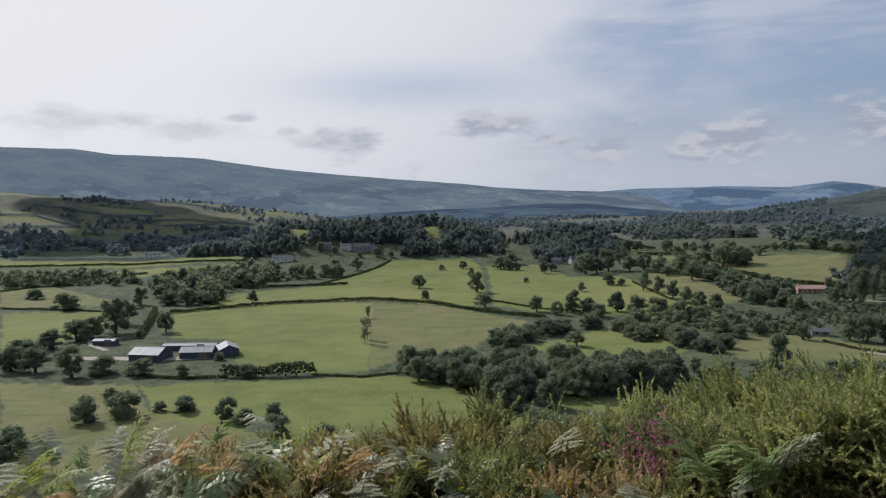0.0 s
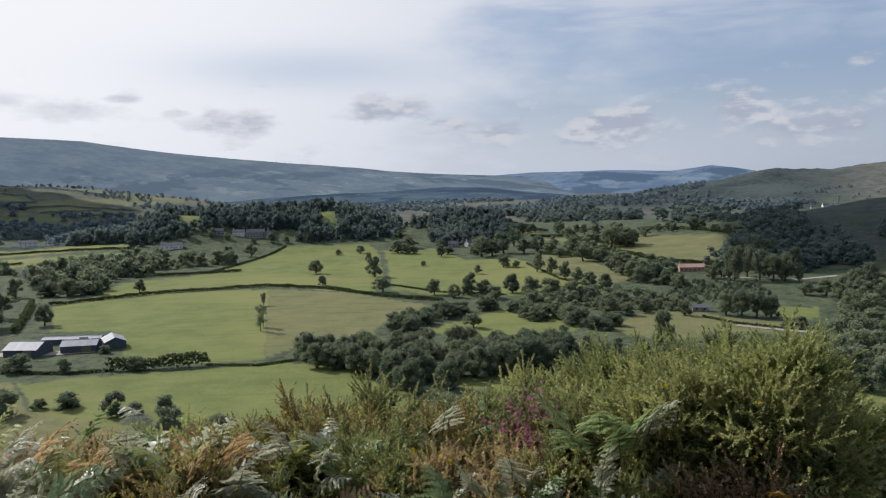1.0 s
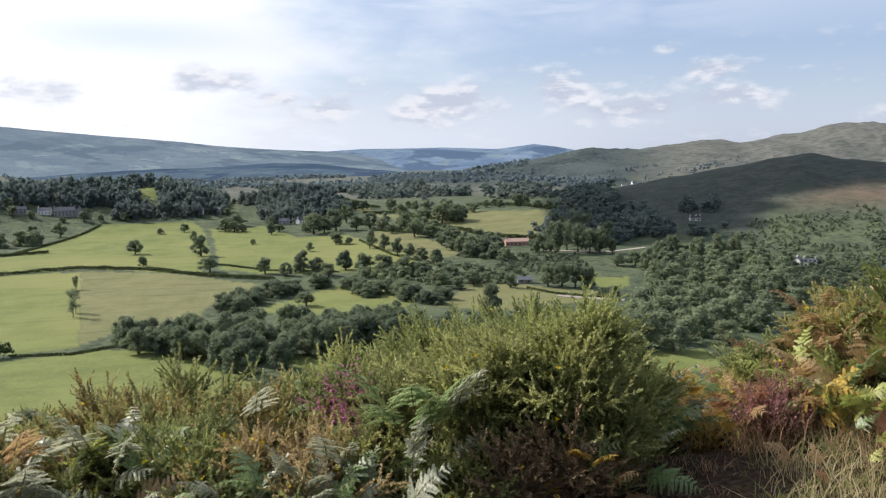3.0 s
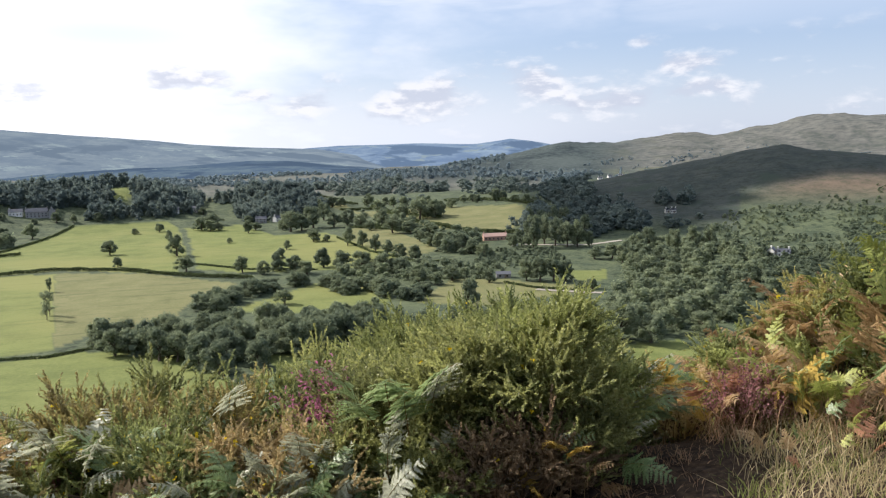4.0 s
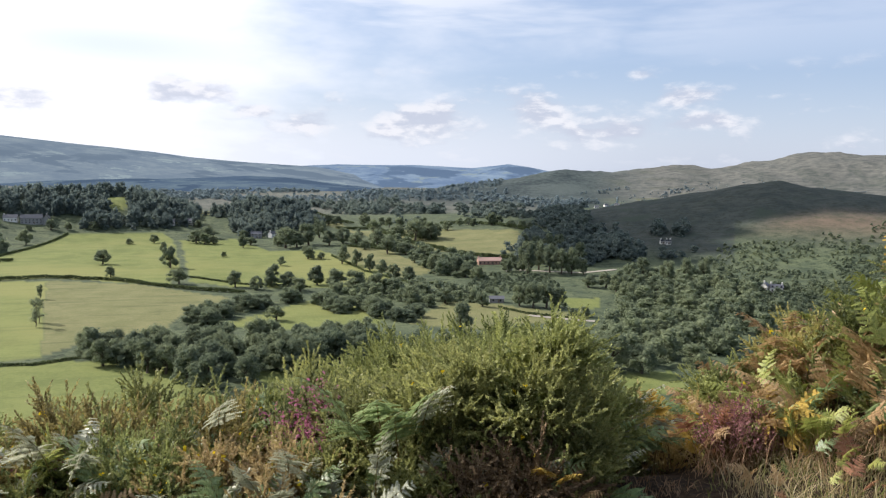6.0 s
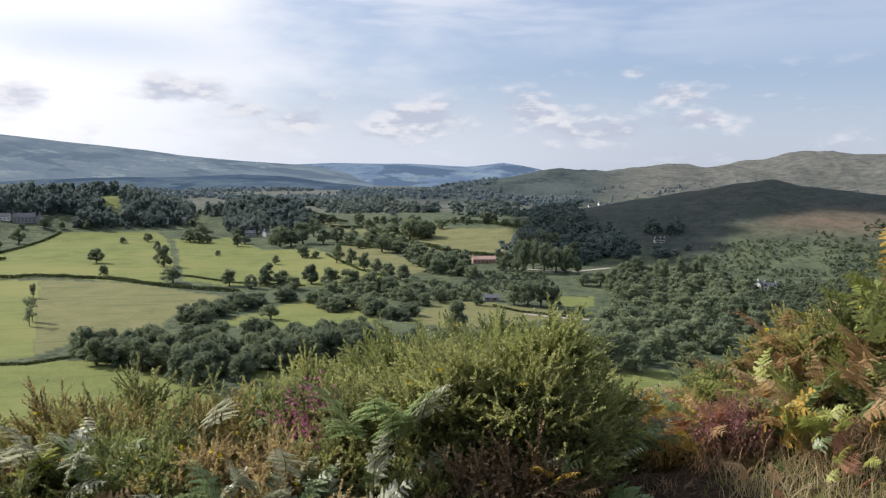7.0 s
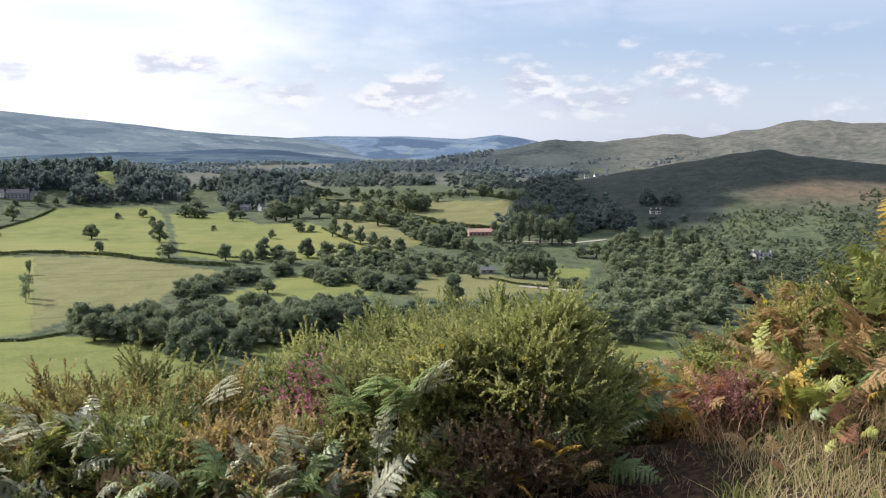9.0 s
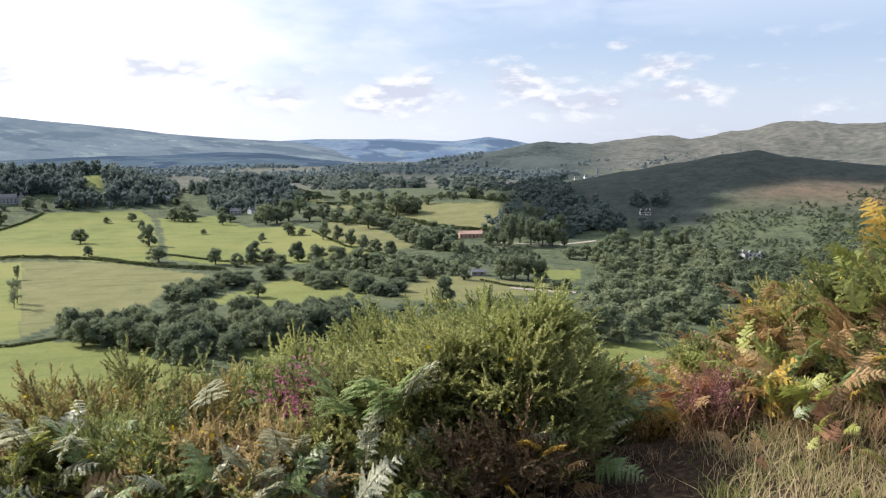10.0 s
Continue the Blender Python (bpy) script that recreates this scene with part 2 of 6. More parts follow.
def ground_material():
    mat, net = material("ground_cover")
    at = net.add("ShaderNodeNewGeometry").outputs["Position"]
    cover = net.attribute("cover")
    rgbs = net.add("ShaderNodeSeparateColor", {0: cover.outputs["Color"]})
    litter = net.attribute("litter").outputs["Fac"]
    wide, mid, fine = net.noise(at, 0.006, 3.0), net.noise(at, 0.05, 5.0, 0.6), net.noise(at, 0.6, 5.0, 0.7)
    tiny = net.noise(at, 30.0, 4.0, 0.7)
    grain = net.math("MULTIPLY_ADD", fine, 0.5, net.math("MULTIPLY", mid, 0.7))
    rough = net.mix(net.ramp(grain, 0.40, 0.78), rgb(0.038, 0.054, 0.036), rgb(0.094, 0.112, 0.062))
    bushy = net.ramp(net.noise(at, 0.16, 3.0, 0.7), 0.50, 0.66)
    rough = net.mix(bushy, rough, rgb(0.028, 0.040, 0.024))
    grass = net.mix(net.ramp(grain, 0.42, 0.74), rgb(0.094, 0.116, 0.038), rgb(0.144, 0.164, 0.056))
    grass = net.mix(net.ramp(wide, 0.42, 0.64), grass, rgb(0.164, 0.172, 0.062))
    hay = net.mix(net.ramp(grain, 0.38, 0.82), rgb(0.108, 0.116, 0.050), rgb(0.162, 0.158, 0.076))
    hay = net.mix(net.ramp(net.noise(at, 0.028, 5.0, 0.7), 0.55, 0.68), hay, rgb(0.094, 0.104, 0.046))
    # trodden lines across the pastures, darker tussocks and worn pale spots
    axes = net.add("ShaderNodeSeparateXYZ", {0: at})
    lines = net.noise(net.combine(net.math("MULTIPLY_ADD", axes.outputs[1], 0.006, net.math("MULTIPLY", axes.outputs[0], 0.016)), net.math("MULTIPLY_ADD", axes.outputs[0], -0.05, net.math("MULTIPLY", axes.outputs[1], 0.14))), 1.0, 5.0, 0.6)
    lines = net.math("MULTIPLY", net.ramp(lines, 0.54, 0.64), 0.55)
    tussock = net.math("MULTIPLY", net.ramp(net.noise(at, 0.22, 5.0, 0.7), 0.56, 0.68), 0.5)
    hay = net.mix(lines, hay, rgb(0.076, 0.088, 0.040))
    hay = net.mix(tussock, hay, rgb(0.172, 0.166, 0.086))
    grass = net.mix(net.math("MULTIPLY", lines, 0.5), grass, rgb(0.074, 0.094, 0.036))
    # heath kept dark and bluish, deepening the hill's shade by colour
    heath = net.mix(net.ramp(grain, 0.40, 0.76), rgb(0.026, 0.038, 0.036), rgb(0.062, 0.070, 0.062))
    heath = net.mix(net.math("MULTIPLY", bushy, 0.85), heath, rgb(0.028, 0.036, 0.024))
    heath = net.mix(net.ramp(net.noise(at, 0.02, 4.0), 0.54, 0.66), heath, rgb(0.040, 0.054, 0.042))
    fern = net.mix(net.ramp(grain, 0.40, 0.76), rgb(0.056, 0.052, 0.038), rgb(0.128, 0.098, 0.074))
    fern = net.mix(net.math("MULTIPLY", bushy, 0.6), fern, rgb(0.056, 0.062, 0.036))
    heath = net.mix(net.attribute("bracken").outputs["Fac"], heath, fern)
    mould = net.mix(net.ramp(tiny, 0.35, 0.7), rgb(0.016, 0.011, 0.009), rgb(0.062, 0.043, 0.027))
    colour = net.mix(rgbs.outputs[0], rough, grass)
    colour = net.mix(rgbs.outputs[1], colour, hay)
    colour = net.mix(rgbs.outputs[2], colour, heath)
    # moor colour greyed and blued, with the haze of distance in it
    upland_haze = net.mix(net.ramp(grain, 0.40, 0.80), rgb(0.050, 0.058, 0.056), rgb(0.140, 0.138, 0.124))
    colour = net.mix(net.attribute("upland_haze").outputs["Fac"], colour, upland_haze)
    # forest canopy as ground colour, its blue tint standing for haze
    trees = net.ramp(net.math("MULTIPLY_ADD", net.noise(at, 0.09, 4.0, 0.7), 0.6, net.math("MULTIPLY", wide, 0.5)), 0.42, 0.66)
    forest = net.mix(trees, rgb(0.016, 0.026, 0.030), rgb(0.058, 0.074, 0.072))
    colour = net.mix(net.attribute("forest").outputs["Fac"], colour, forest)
    colour = net.mix(litter, colour, mould)
    finish(net, colour, 0.95, bump=net.math("MULTIPLY_ADD", tiny, 0.02, net.math("MULTIPLY", fine, 1.0)), strength=0.6, distance=0.5, spec=0.1)
    return mat


def hazed_hill_material(name, dark, light, haze_glow, haze_strength):
    """Far hills; the blue haze of distance is put in as tint and emission."""
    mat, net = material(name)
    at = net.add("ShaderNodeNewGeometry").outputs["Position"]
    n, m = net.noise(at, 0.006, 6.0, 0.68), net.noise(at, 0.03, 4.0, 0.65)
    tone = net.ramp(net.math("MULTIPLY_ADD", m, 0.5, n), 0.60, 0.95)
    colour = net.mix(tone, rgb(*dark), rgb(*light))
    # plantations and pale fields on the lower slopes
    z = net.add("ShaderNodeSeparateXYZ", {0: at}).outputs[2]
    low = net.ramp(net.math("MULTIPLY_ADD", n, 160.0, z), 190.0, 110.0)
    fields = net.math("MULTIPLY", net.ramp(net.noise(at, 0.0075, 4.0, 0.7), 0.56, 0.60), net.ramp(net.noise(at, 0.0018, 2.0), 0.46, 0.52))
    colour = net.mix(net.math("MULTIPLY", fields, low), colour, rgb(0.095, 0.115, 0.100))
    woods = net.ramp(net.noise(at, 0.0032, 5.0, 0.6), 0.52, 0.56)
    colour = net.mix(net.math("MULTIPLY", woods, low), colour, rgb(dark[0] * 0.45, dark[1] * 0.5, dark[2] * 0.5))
    shader = net.add("ShaderNodeBsdfPrincipled", {"Base Color": colour, "Roughness": 1.0, "Specular IOR Level": 0.0, "Emission Color": rgb(*haze_glow), "Emission Strength": haze_strength})
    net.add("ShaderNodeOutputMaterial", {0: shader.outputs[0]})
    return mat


# ---- the lie of the land ----
EYE = 1.62
FLOOR = -80.0


def vnoise(x, y, seed=0):
    """Smooth value noise in 0..1 on unit cells."""
    xi, yi = np.floor(x).astype(np.int64), np.floor(y).astype(np.int64)
    u, v = x - xi, y - yi
    u, v = u * u * (3 - 2 * u), v * v * (3 - 2 * v)

    def cell(a, b):
        n = (a * 374761393 + b * 668265263 + seed * 974711) & 0xFFFFFFFF
        n = ((n ^ (n >> 13)) * 1274126177) & 0xFFFFFFFF
        return ((n ^ (n >> 16)) & 0xFFFF) / 65535.0

    a = cell(xi, yi) * (1 - u) + cell(xi + 1, yi) * u
    b = cell(xi, yi + 1) * (1 - u) + cell(xi + 1, yi + 1) * u
    return a * (1 - v) + b * v


def fbm(x, y, seed=0, octaves=4):
    total, amp, s = 0, 0.5, 1.0
    for k in range(octaves):
        total = total + amp * vnoise(x * s, y * s, seed + k)
        amp, s = amp * 0.5, s * 2.03
    return total


def ridge(x, y, crest, width):
    """Height over the valley floor of a long hill. crest: azimuth in degrees, range and height of its line."""
    best, out, total = np.full(np.shape(x), 1e9), np.zeros(np.shape(x)), np.zeros(np.shape(x))
    pts = [(r * math.sin(radians(a)), r * math.cos(radians(a)), z - FLOOR) for a, r, z in crest]
    for (x0, y0, z0), (x1, y1, z1) in zip(pts, pts[1:]):
        dx, dy = x1 - x0, y1 - y0
        u = np.clip(((x - x0) * dx + (y - y0) * dy) / (dx * dx + dy * dy), 0, 1)
        d = np.hypot(x - x0 - u * dx, y - y0 - u * dy)
        best = np.minimum(best, d)
        weight = 1.0 / (d + 6.0) ** 5
        out, total = out + (z0 + u * (z1 - z0)) * weight, total + weight
    out = out / total
    return out * np.exp(-(best / width) ** 2)


MOUND = [(-40, 1040, -70), (-37.5, 1050, -37), (-33, 1080, -43), (-26, 1080, -37), (-23.5, 1070, -50), (-20.5, 1060, -76)]
KNOLL = [(-22, 1150, -70), (-19.5, 1110, -56), (-16.5, 1070, -50), (-14, 1050, -56), (-12, 1040, -72)]
LEFT_HILL = [(-72, 1900, 55), (-56, 1900, 32), (-51, 1900, 18), (-45, 1900, 4), (-39.5, 1900, -16), (-34.5, 1950, -42), (-31, 2000, -70)]
SHADE_HILL = [(3, 1150, -68), (7.3, 1120, -52), (11.4, 1100, -36), (15.4, 1090, -22), (18.7, 1080, -9), (20.6, 1075, -3), (22.4, 1075, -11), (28.4, 1060, -19), (48, 1000, -20)]
MOOR = [(-3.6, 2500, -74), (-1.1, 2480, -50), (1.9, 2450, -21), (6.2, 2400, 17), (9.3, 2400, 7), (14.5, 2400, 30), (16.1, 2400, 21), (19, 2400, 41), (22.6, 2400, 71), (26, 2400, 68), (40, 2300, 60)]


def height(x, y):
    """The lie of the land; the eye stands over (0, 0)."""
    r = np.hypot(x, y)
    floor = FLOOR + 3.0 * (fbm(x / 260, y / 260, 5, 2) - 0.38) * np.clip((r - 200) / 300, 0, 1)
    hills = np.maximum(ridge(x, y, MOUND, 120), ridge(x, y, KNOLL, 95))
    for crest, width in ((LEFT_HILL, 480), (SHADE_HILL, 250), (MOOR, 560)):
        hills = np.maximum(hills, ridge(x, y, crest, width))
    hills = hills * (1 + 0.17 * (fbm(x / 150, y / 150, 11, 5) - 0.47) * np.clip(hills / 15, 0, 1))
    hills = hills + 13 * (fbm(x / 75, y / 75, 17, 4) - 0.47) * np.clip((r - 1500) / 500, 0, 1) * np.clip(hills / 60, 0, 1)
    hills = hills + 9 * (fbm(x / 30, y / 30, 19, 3) - 0.44) * np.clip((r - 1700) / 400, 0, 1) * np.clip((hills - 40) / 50, 0, 1)
    z = floor + hills
    d = np.where(y > 0, y + 0.35 * np.abs(x), y * 0.5 + 0.35 * np.abs(x))
    bank = -0.52 * np.clip(d - 4.2, 0, None) - 0.06 * np.clip(d - 2.5, 0, 1.7) + 0.28 * np.clip(-y - 2, 0, 150) ** 0.9
    bank = bank + 0.20 * np.clip(x, 0, 6) * np.exp(-(r / 12) ** 2) + 1.15 * np.clip((x - 0.9) / 1.8, 0, 1) * np.clip((r - 3.9) / 1.3, 0, 1) * np.clip((30 - r) / 20, 0, 1) + 0.10 * (fbm(x * 0.9, y * 0.9, 3, 3) - 0.44) * np.clip(r / 2, 0, 1)
    k = 5.0
    m = np.maximum(bank, z)
    return m + k * np.log(np.exp(np.clip((bank - m) / k, -30, 0)) + np.exp(np.clip((z - m) / k, -30, 0))) * np.clip((r - 20) / 60, 0, 1)


def tri_mesh(name, verts, faces, mats, smooth=False):
    """One mesh from arrays of points and of triangles or quads."""
    me = bpy.data.meshes.new(name)
    verts, faces = np.asarray(verts, np.float32), np.asarray(faces, np.int32)
    n, k = faces.shape
    me.vertices.add(len(verts))
    me.vertices.foreach_set("co", verts.ravel())
    me.loops.add(n * k)
    me.loops.foreach_set("vertex_index", faces.ravel())
    me.polygons.add(n)
    me.polygons.foreach_set("loop_start", np.arange(0, n * k, k, dtype=np.int32))
    me.polygons.foreach_set("use_smooth", np.full(n, smooth))
    for mat in mats if isinstance(mats, (list, tuple)) else [mats]:
        me.materials.append(mat)
    me.update(calc_edges=True)
    return me


def part(name, data, parent, label="", at=None):
    ob = new(name, data)
    ob.parent = parent
    if at is not None:
        ob.matrix_basis = at
    return tagged(ob, label)


def thing(name, label, category, group="", at=None, data=None, kind=""):
    ob = tagged(new(name, data), label, category, group, kind)
    if at is not None:
        ob.matrix_basis = at
    return ob


def inside(x, y, poly):
    hit = np.zeros(np.shape(x), bool)
    for (x0, y0), (x1, y1) in zip(poly, poly[1:] + poly[:1]):
        if y0 != y1:
            hit ^= ((y0 > y) != (y1 > y)) & (x < (x1 - x0) * (y - y0) / (y1 - y0) + x0)
    return hit


def ground_at(x, y):
    return float(height(np.array([float(x)]), np.array([float(y)]))[0])


# fields: short pasture and long meadow grass
PASTURE = [
    [(-268, 243), (-238, 265), (-207, 281), (-171, 303), (-146, 305), (-119, 286), (-90, 256), (-71, 198), (-103, 180), (-135, 171), (-174, 187), (-229, 211)],
    [(-427, 422), (-406, 466), (-310, 515), (-188, 309), (-208, 292), (-261, 299), (-311, 349), (-346, 337)],
    [(-419, 446), (-455, 523), (-418, 592), (-442, 712), (-457, 801), (-371, 846), (-341, 809), (-244, 591), (-216, 505), (-319, 530)],
    [(-330, 802), (-280, 832), (-211, 733), (-162, 741), (-92, 627), (-58, 546), (-95, 520), (-172, 510), (-210, 525)],
    [(-135, 391), (-109, 467), (-58, 437), (-56, 397), (-95, 378), (-131, 380)],
    [(48, 502), (76, 500), (71, 462), (52, 462)],
    [(-555, 372), (-481, 405), (-439, 371), (-395, 297), (-411, 274)],
    [(-867, 583), (-597, 699), (-573, 671), (-648, 602), (-791, 532)],
    [(-972, 654), (-674, 790), (-612, 717), (-910, 613)],
    [(-608, 801), (-590, 801), (-588, 821), (-611, 854), (-630, 860), (-642, 846)],
    [(-466, 907), (-449, 905), (-448, 927), (-470, 967), (-487, 964), (-486, 942)],
    [(-92, 294), (-67, 305), (-59, 279), (-83, 280)],
    [(56, 310), (80, 317), (80, 288), (54, 275)],
    [(-1311, 1095), (-1222, 1158), (-1154, 1115), (-1209, 1020)],
    [(-1130, 1063), (-1097, 1139), (-972, 1175), (-944, 1109), (-1025, 1050)],
    [(-1600, 1090), (-1454, 1128), (-1430, 1060), (-1511, 1000)],
]
MEADOW = [
    [(-337, 223), (-273, 244), (-229, 210), (-182, 207), (-136, 202), (-172, 165), (-221, 145)],
    [(-310, 515), (-237, 508), (-161, 467), (-167, 402), (-159, 352), (-186, 330), (-188, 309)],
    [(-143, 782), (-95, 749), (-40, 608), (-61, 572), (-136, 692)],
    [(-170, 929), (-56, 932), (39, 885), (38, 753), (6, 712), (-60, 751), (-109, 815)],
    [(-40, 400), (-24, 473), (6, 472), (20, 456), (48, 450), (60, 432), (54, 422), (20, 405), (-10, 385)],
    [(-705, 473), (-657, 498), (-552, 461), (-483, 441), (-583, 390)],
    [(-500, 1290), (-418, 1214), (-338, 1000), (-385, 1003)],
    [(-1354, 918), (-1297, 945), (-1164, 934), (-1218, 875), (-1242, 841)],
    [(-324, 1321), (-210, 1066), (-163, 928), (-234, 998)],
    [(385, 1845), (500, 1835), (520, 1870), (400, 1890)],
    [(440, 1950), (575, 1915), (590, 1955), (465, 1990)],
    [(740, 1770), (900, 1665), (920, 1705), (760, 1815)],
    [(800, 1685), (880, 1630), (895, 1660), (815, 1715)],
]


def build_ground():
    az = np.concatenate([np.arange(-63, 40, 0.2), np.arange(40, 296, 3.2)])
    rr = np.concatenate([[0.0], np.geomspace(0.8, 60, 75), np.geomspace(61.5, 2600, 280), np.geomspace(2640, 4950, 22)])
    a, r = np.meshgrid(np.radians(az), rr)
    x, y = r * np.sin(a), r * np.cos(a)
    z = height(x, y)
    nr, na = x.shape
    i, j = np.meshgrid(np.arange(nr - 1), np.arange(na), indexing="ij")
    jj = (j + 1) % na
    faces = np.stack([i * na + j, (i + 1) * na + j, (i + 1) * na + jj, i * na + jj], -1).reshape(-1, 4)[:, ::-1]
    me = tri_mesh("ground", np.stack([x, y, z], -1).reshape(-1, 3), faces, ground_material(), True)
    cover = np.zeros((nr, na, 4), np.float32)
    cover[..., 3] = 1
    wob = 4.0 * (fbm(x / 22, y / 22, 31, 3) - 0.44)
    for poly in PASTURE:
        cover[..., 0][inside(x + wob, y + wob, poly)] = 1
    for poly in MEADOW:
        cover[..., 1][inside(x + wob, y + wob, poly)] = 1
    lift = z - FLOOR
    deg = np.degrees(a)
    moor = np.clip((lift - 26) / 30, 0, 1) * ((deg > 2) & (deg < 60) & (r > 500))
    cover[..., 2] = moor * np.where(deg > 14, 1.0, np.clip((deg - 4) / 10, 0, 1))
    cover[..., 2] = np.maximum(cover[..., 2], np.clip((lift - 12) / 24, 0, 1) * (deg > 13) * (deg < 60) * (r > 640) * (r < 1300))
    # dark heath spread over the cloud-shaded slope, adding to its shade
    cover[..., 2] = np.maximum(cover[..., 2], np.clip((lift - 4) / 8, 0, 1) * np.clip((deg - 4) / 3, 0, 1) * (deg < 18) * (r > 660) * (r < 1290))
    strips = (np.sin(deg * 1.9 + r / 60) > -0.1) & (fbm(x / 120, y / 120, 9) > 0.42)
    cover[..., 1] = np.maximum(cover[..., 1], 0.95 * strips * (deg > 6) * (deg < 50) * (r > 1350) * (r < 2250) * (lift > 20) * (lift < 105))
    far = (r > 1150) & (deg < -28) & (lift < 110)
    cover[..., 0] = np.maximum(cover[..., 0], 0.65 * far * (fbm(x / 150, y / 150, 21) > 0.56))
    # brown bracken stops near the cloud shadow's edge; shade is partly put into colour
    dome = np.interp(deg, [13, 16.1, 17.8, 20.4, 23.6, 26.3, 29], [660, 760, 840, 900, 940, 945, 930])
    bracken = np.clip((dome - r) / 60, 0, 1) * (deg > 15) * (deg < 60) * (r > 500) * np.clip((lift - 16) / 18, 0, 1)
    me.attributes.new("bracken", "FLOAT", "POINT").data.foreach_set("value", bracken.astype(np.float32).ravel())
    upland_haze = np.clip((r - 1280) / 120, 0, 1) * np.clip((deg - 4) / 5, 0, 1) * (deg < 60) * np.clip((lift - 12) / 20, 0, 1) * (1 - 0.4 * cover[..., 1])
    # same tint grows with range over the lower valley as painted haze
    upland_haze = np.maximum(upland_haze, 0.8 * np.clip((r - 1250) / 250, 0, 1) * (deg < 5) * np.where(deg > -36, 1.0, 0.45) * (deg > -66) * (1 - 0.6 * cover[..., 1]))
    me.attributes.new("upland_haze", "FLOAT", "POINT").data.foreach_set("value", upland_haze.astype(np.float32).ravel())
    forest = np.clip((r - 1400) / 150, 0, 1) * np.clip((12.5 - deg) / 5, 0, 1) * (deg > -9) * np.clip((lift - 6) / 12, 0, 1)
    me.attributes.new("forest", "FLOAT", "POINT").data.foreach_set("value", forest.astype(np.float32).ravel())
    litter = np.clip((42 - r) / 30, 0, 1)
    me.color_attributes.new("cover", "FLOAT_COLOR", "POINT").data.foreach_set("color", cover.ravel())
    me.attributes.new("litter", "FLOAT", "POINT").data.foreach_set("value", litter.astype(np.float32).ravel())
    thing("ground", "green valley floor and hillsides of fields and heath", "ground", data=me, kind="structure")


build_ground()


def far_hill(name, label, crest, r0, depth, mat, seed):
    """A long far ridge that stands on the valley floor. crest: azimuth and height of its line."""
    az = np.arange(crest[0][0], crest[-1][0] + 0.01, 0.2)
    top = np.interp(az, [c[0] for c in crest], [c[1] for c in crest])
    u = np.linspace(0, 1.25, 36)[:, None]
    r = r0 - depth + depth * u
    rise = np.where(u <= 1, np.sin(np.clip(u, 0, 1) * math.pi / 2) ** 1.3, 1 - (u - 1) * 2)
    x, y = r * np.sin(np.radians(az)), r * np.cos(np.radians(az))
    z = (FLOOR - 4) + (top - FLOOR + 4) * rise
    z = z + (fbm(x / 420, y / 420, seed, 5) - 0.47) * 60 * np.clip(rise, 0, 1) * (1 - np.clip(u, 0, 1) ** 3 * 0.93)
    nr, na = x.shape
    i, j = np.meshgrid(np.arange(nr - 1), np.arange(na - 1), indexing="ij")
    faces = np.stack([i * na + j, (i + 1) * na + j, (i + 1) * na + j + 1, i * na + j + 1], -1).reshape(-1, 4)[:, ::-1]
    me = tri_mesh(name, np.stack([x, y, z], -1).reshape(-1, 3), faces, mat, True)
    thing(name, label, "hill", data=me, kind="structure")


# each ridge gives off its own blue haze, stronger the further it stands
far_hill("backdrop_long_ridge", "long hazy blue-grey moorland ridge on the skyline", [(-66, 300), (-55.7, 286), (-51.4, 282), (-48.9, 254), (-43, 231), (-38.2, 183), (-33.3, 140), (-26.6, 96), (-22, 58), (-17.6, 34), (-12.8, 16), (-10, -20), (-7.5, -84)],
         4300, 1500, hazed_hill_material("long_ridge", (0.032, 0.042, 0.046), (0.072, 0.084, 0.078), (0.30, 0.40, 0.54), 0.31), 41)
far_hill("backdrop_blue_hills", "hills hazed pale blue closing the head of the valley", [(-22, -30), (-17.6, 5), (-14, 22), (-11.2, 36), (-5.3, 36), (-1.1, 24), (0.6, 40), (1.6, 52), (3, 38), (4.8, 9), (9, -10)],
         4750, 1100, hazed_hill_material("blue_hills", (0.04, 0.06, 0.09), (0.10, 0.13, 0.15), (0.28, 0.41, 0.64), 0.25), 43)
far_hill("backdrop_forest_ridge", "forested ridge hazed dark blue in the far valley", [(-34, -60), (-28, -48), (-23.4, -44), (-17.6, -31), (-14, -38), (-11.2, -54), (-7.5, -74), (-5.3, -84)],
         3050, 700, hazed_hill_material("forest_ridge", (0.012, 0.020, 0.030), (0.048, 0.064, 0.062), (0.20, 0.30, 0.46), 0.24), 47)


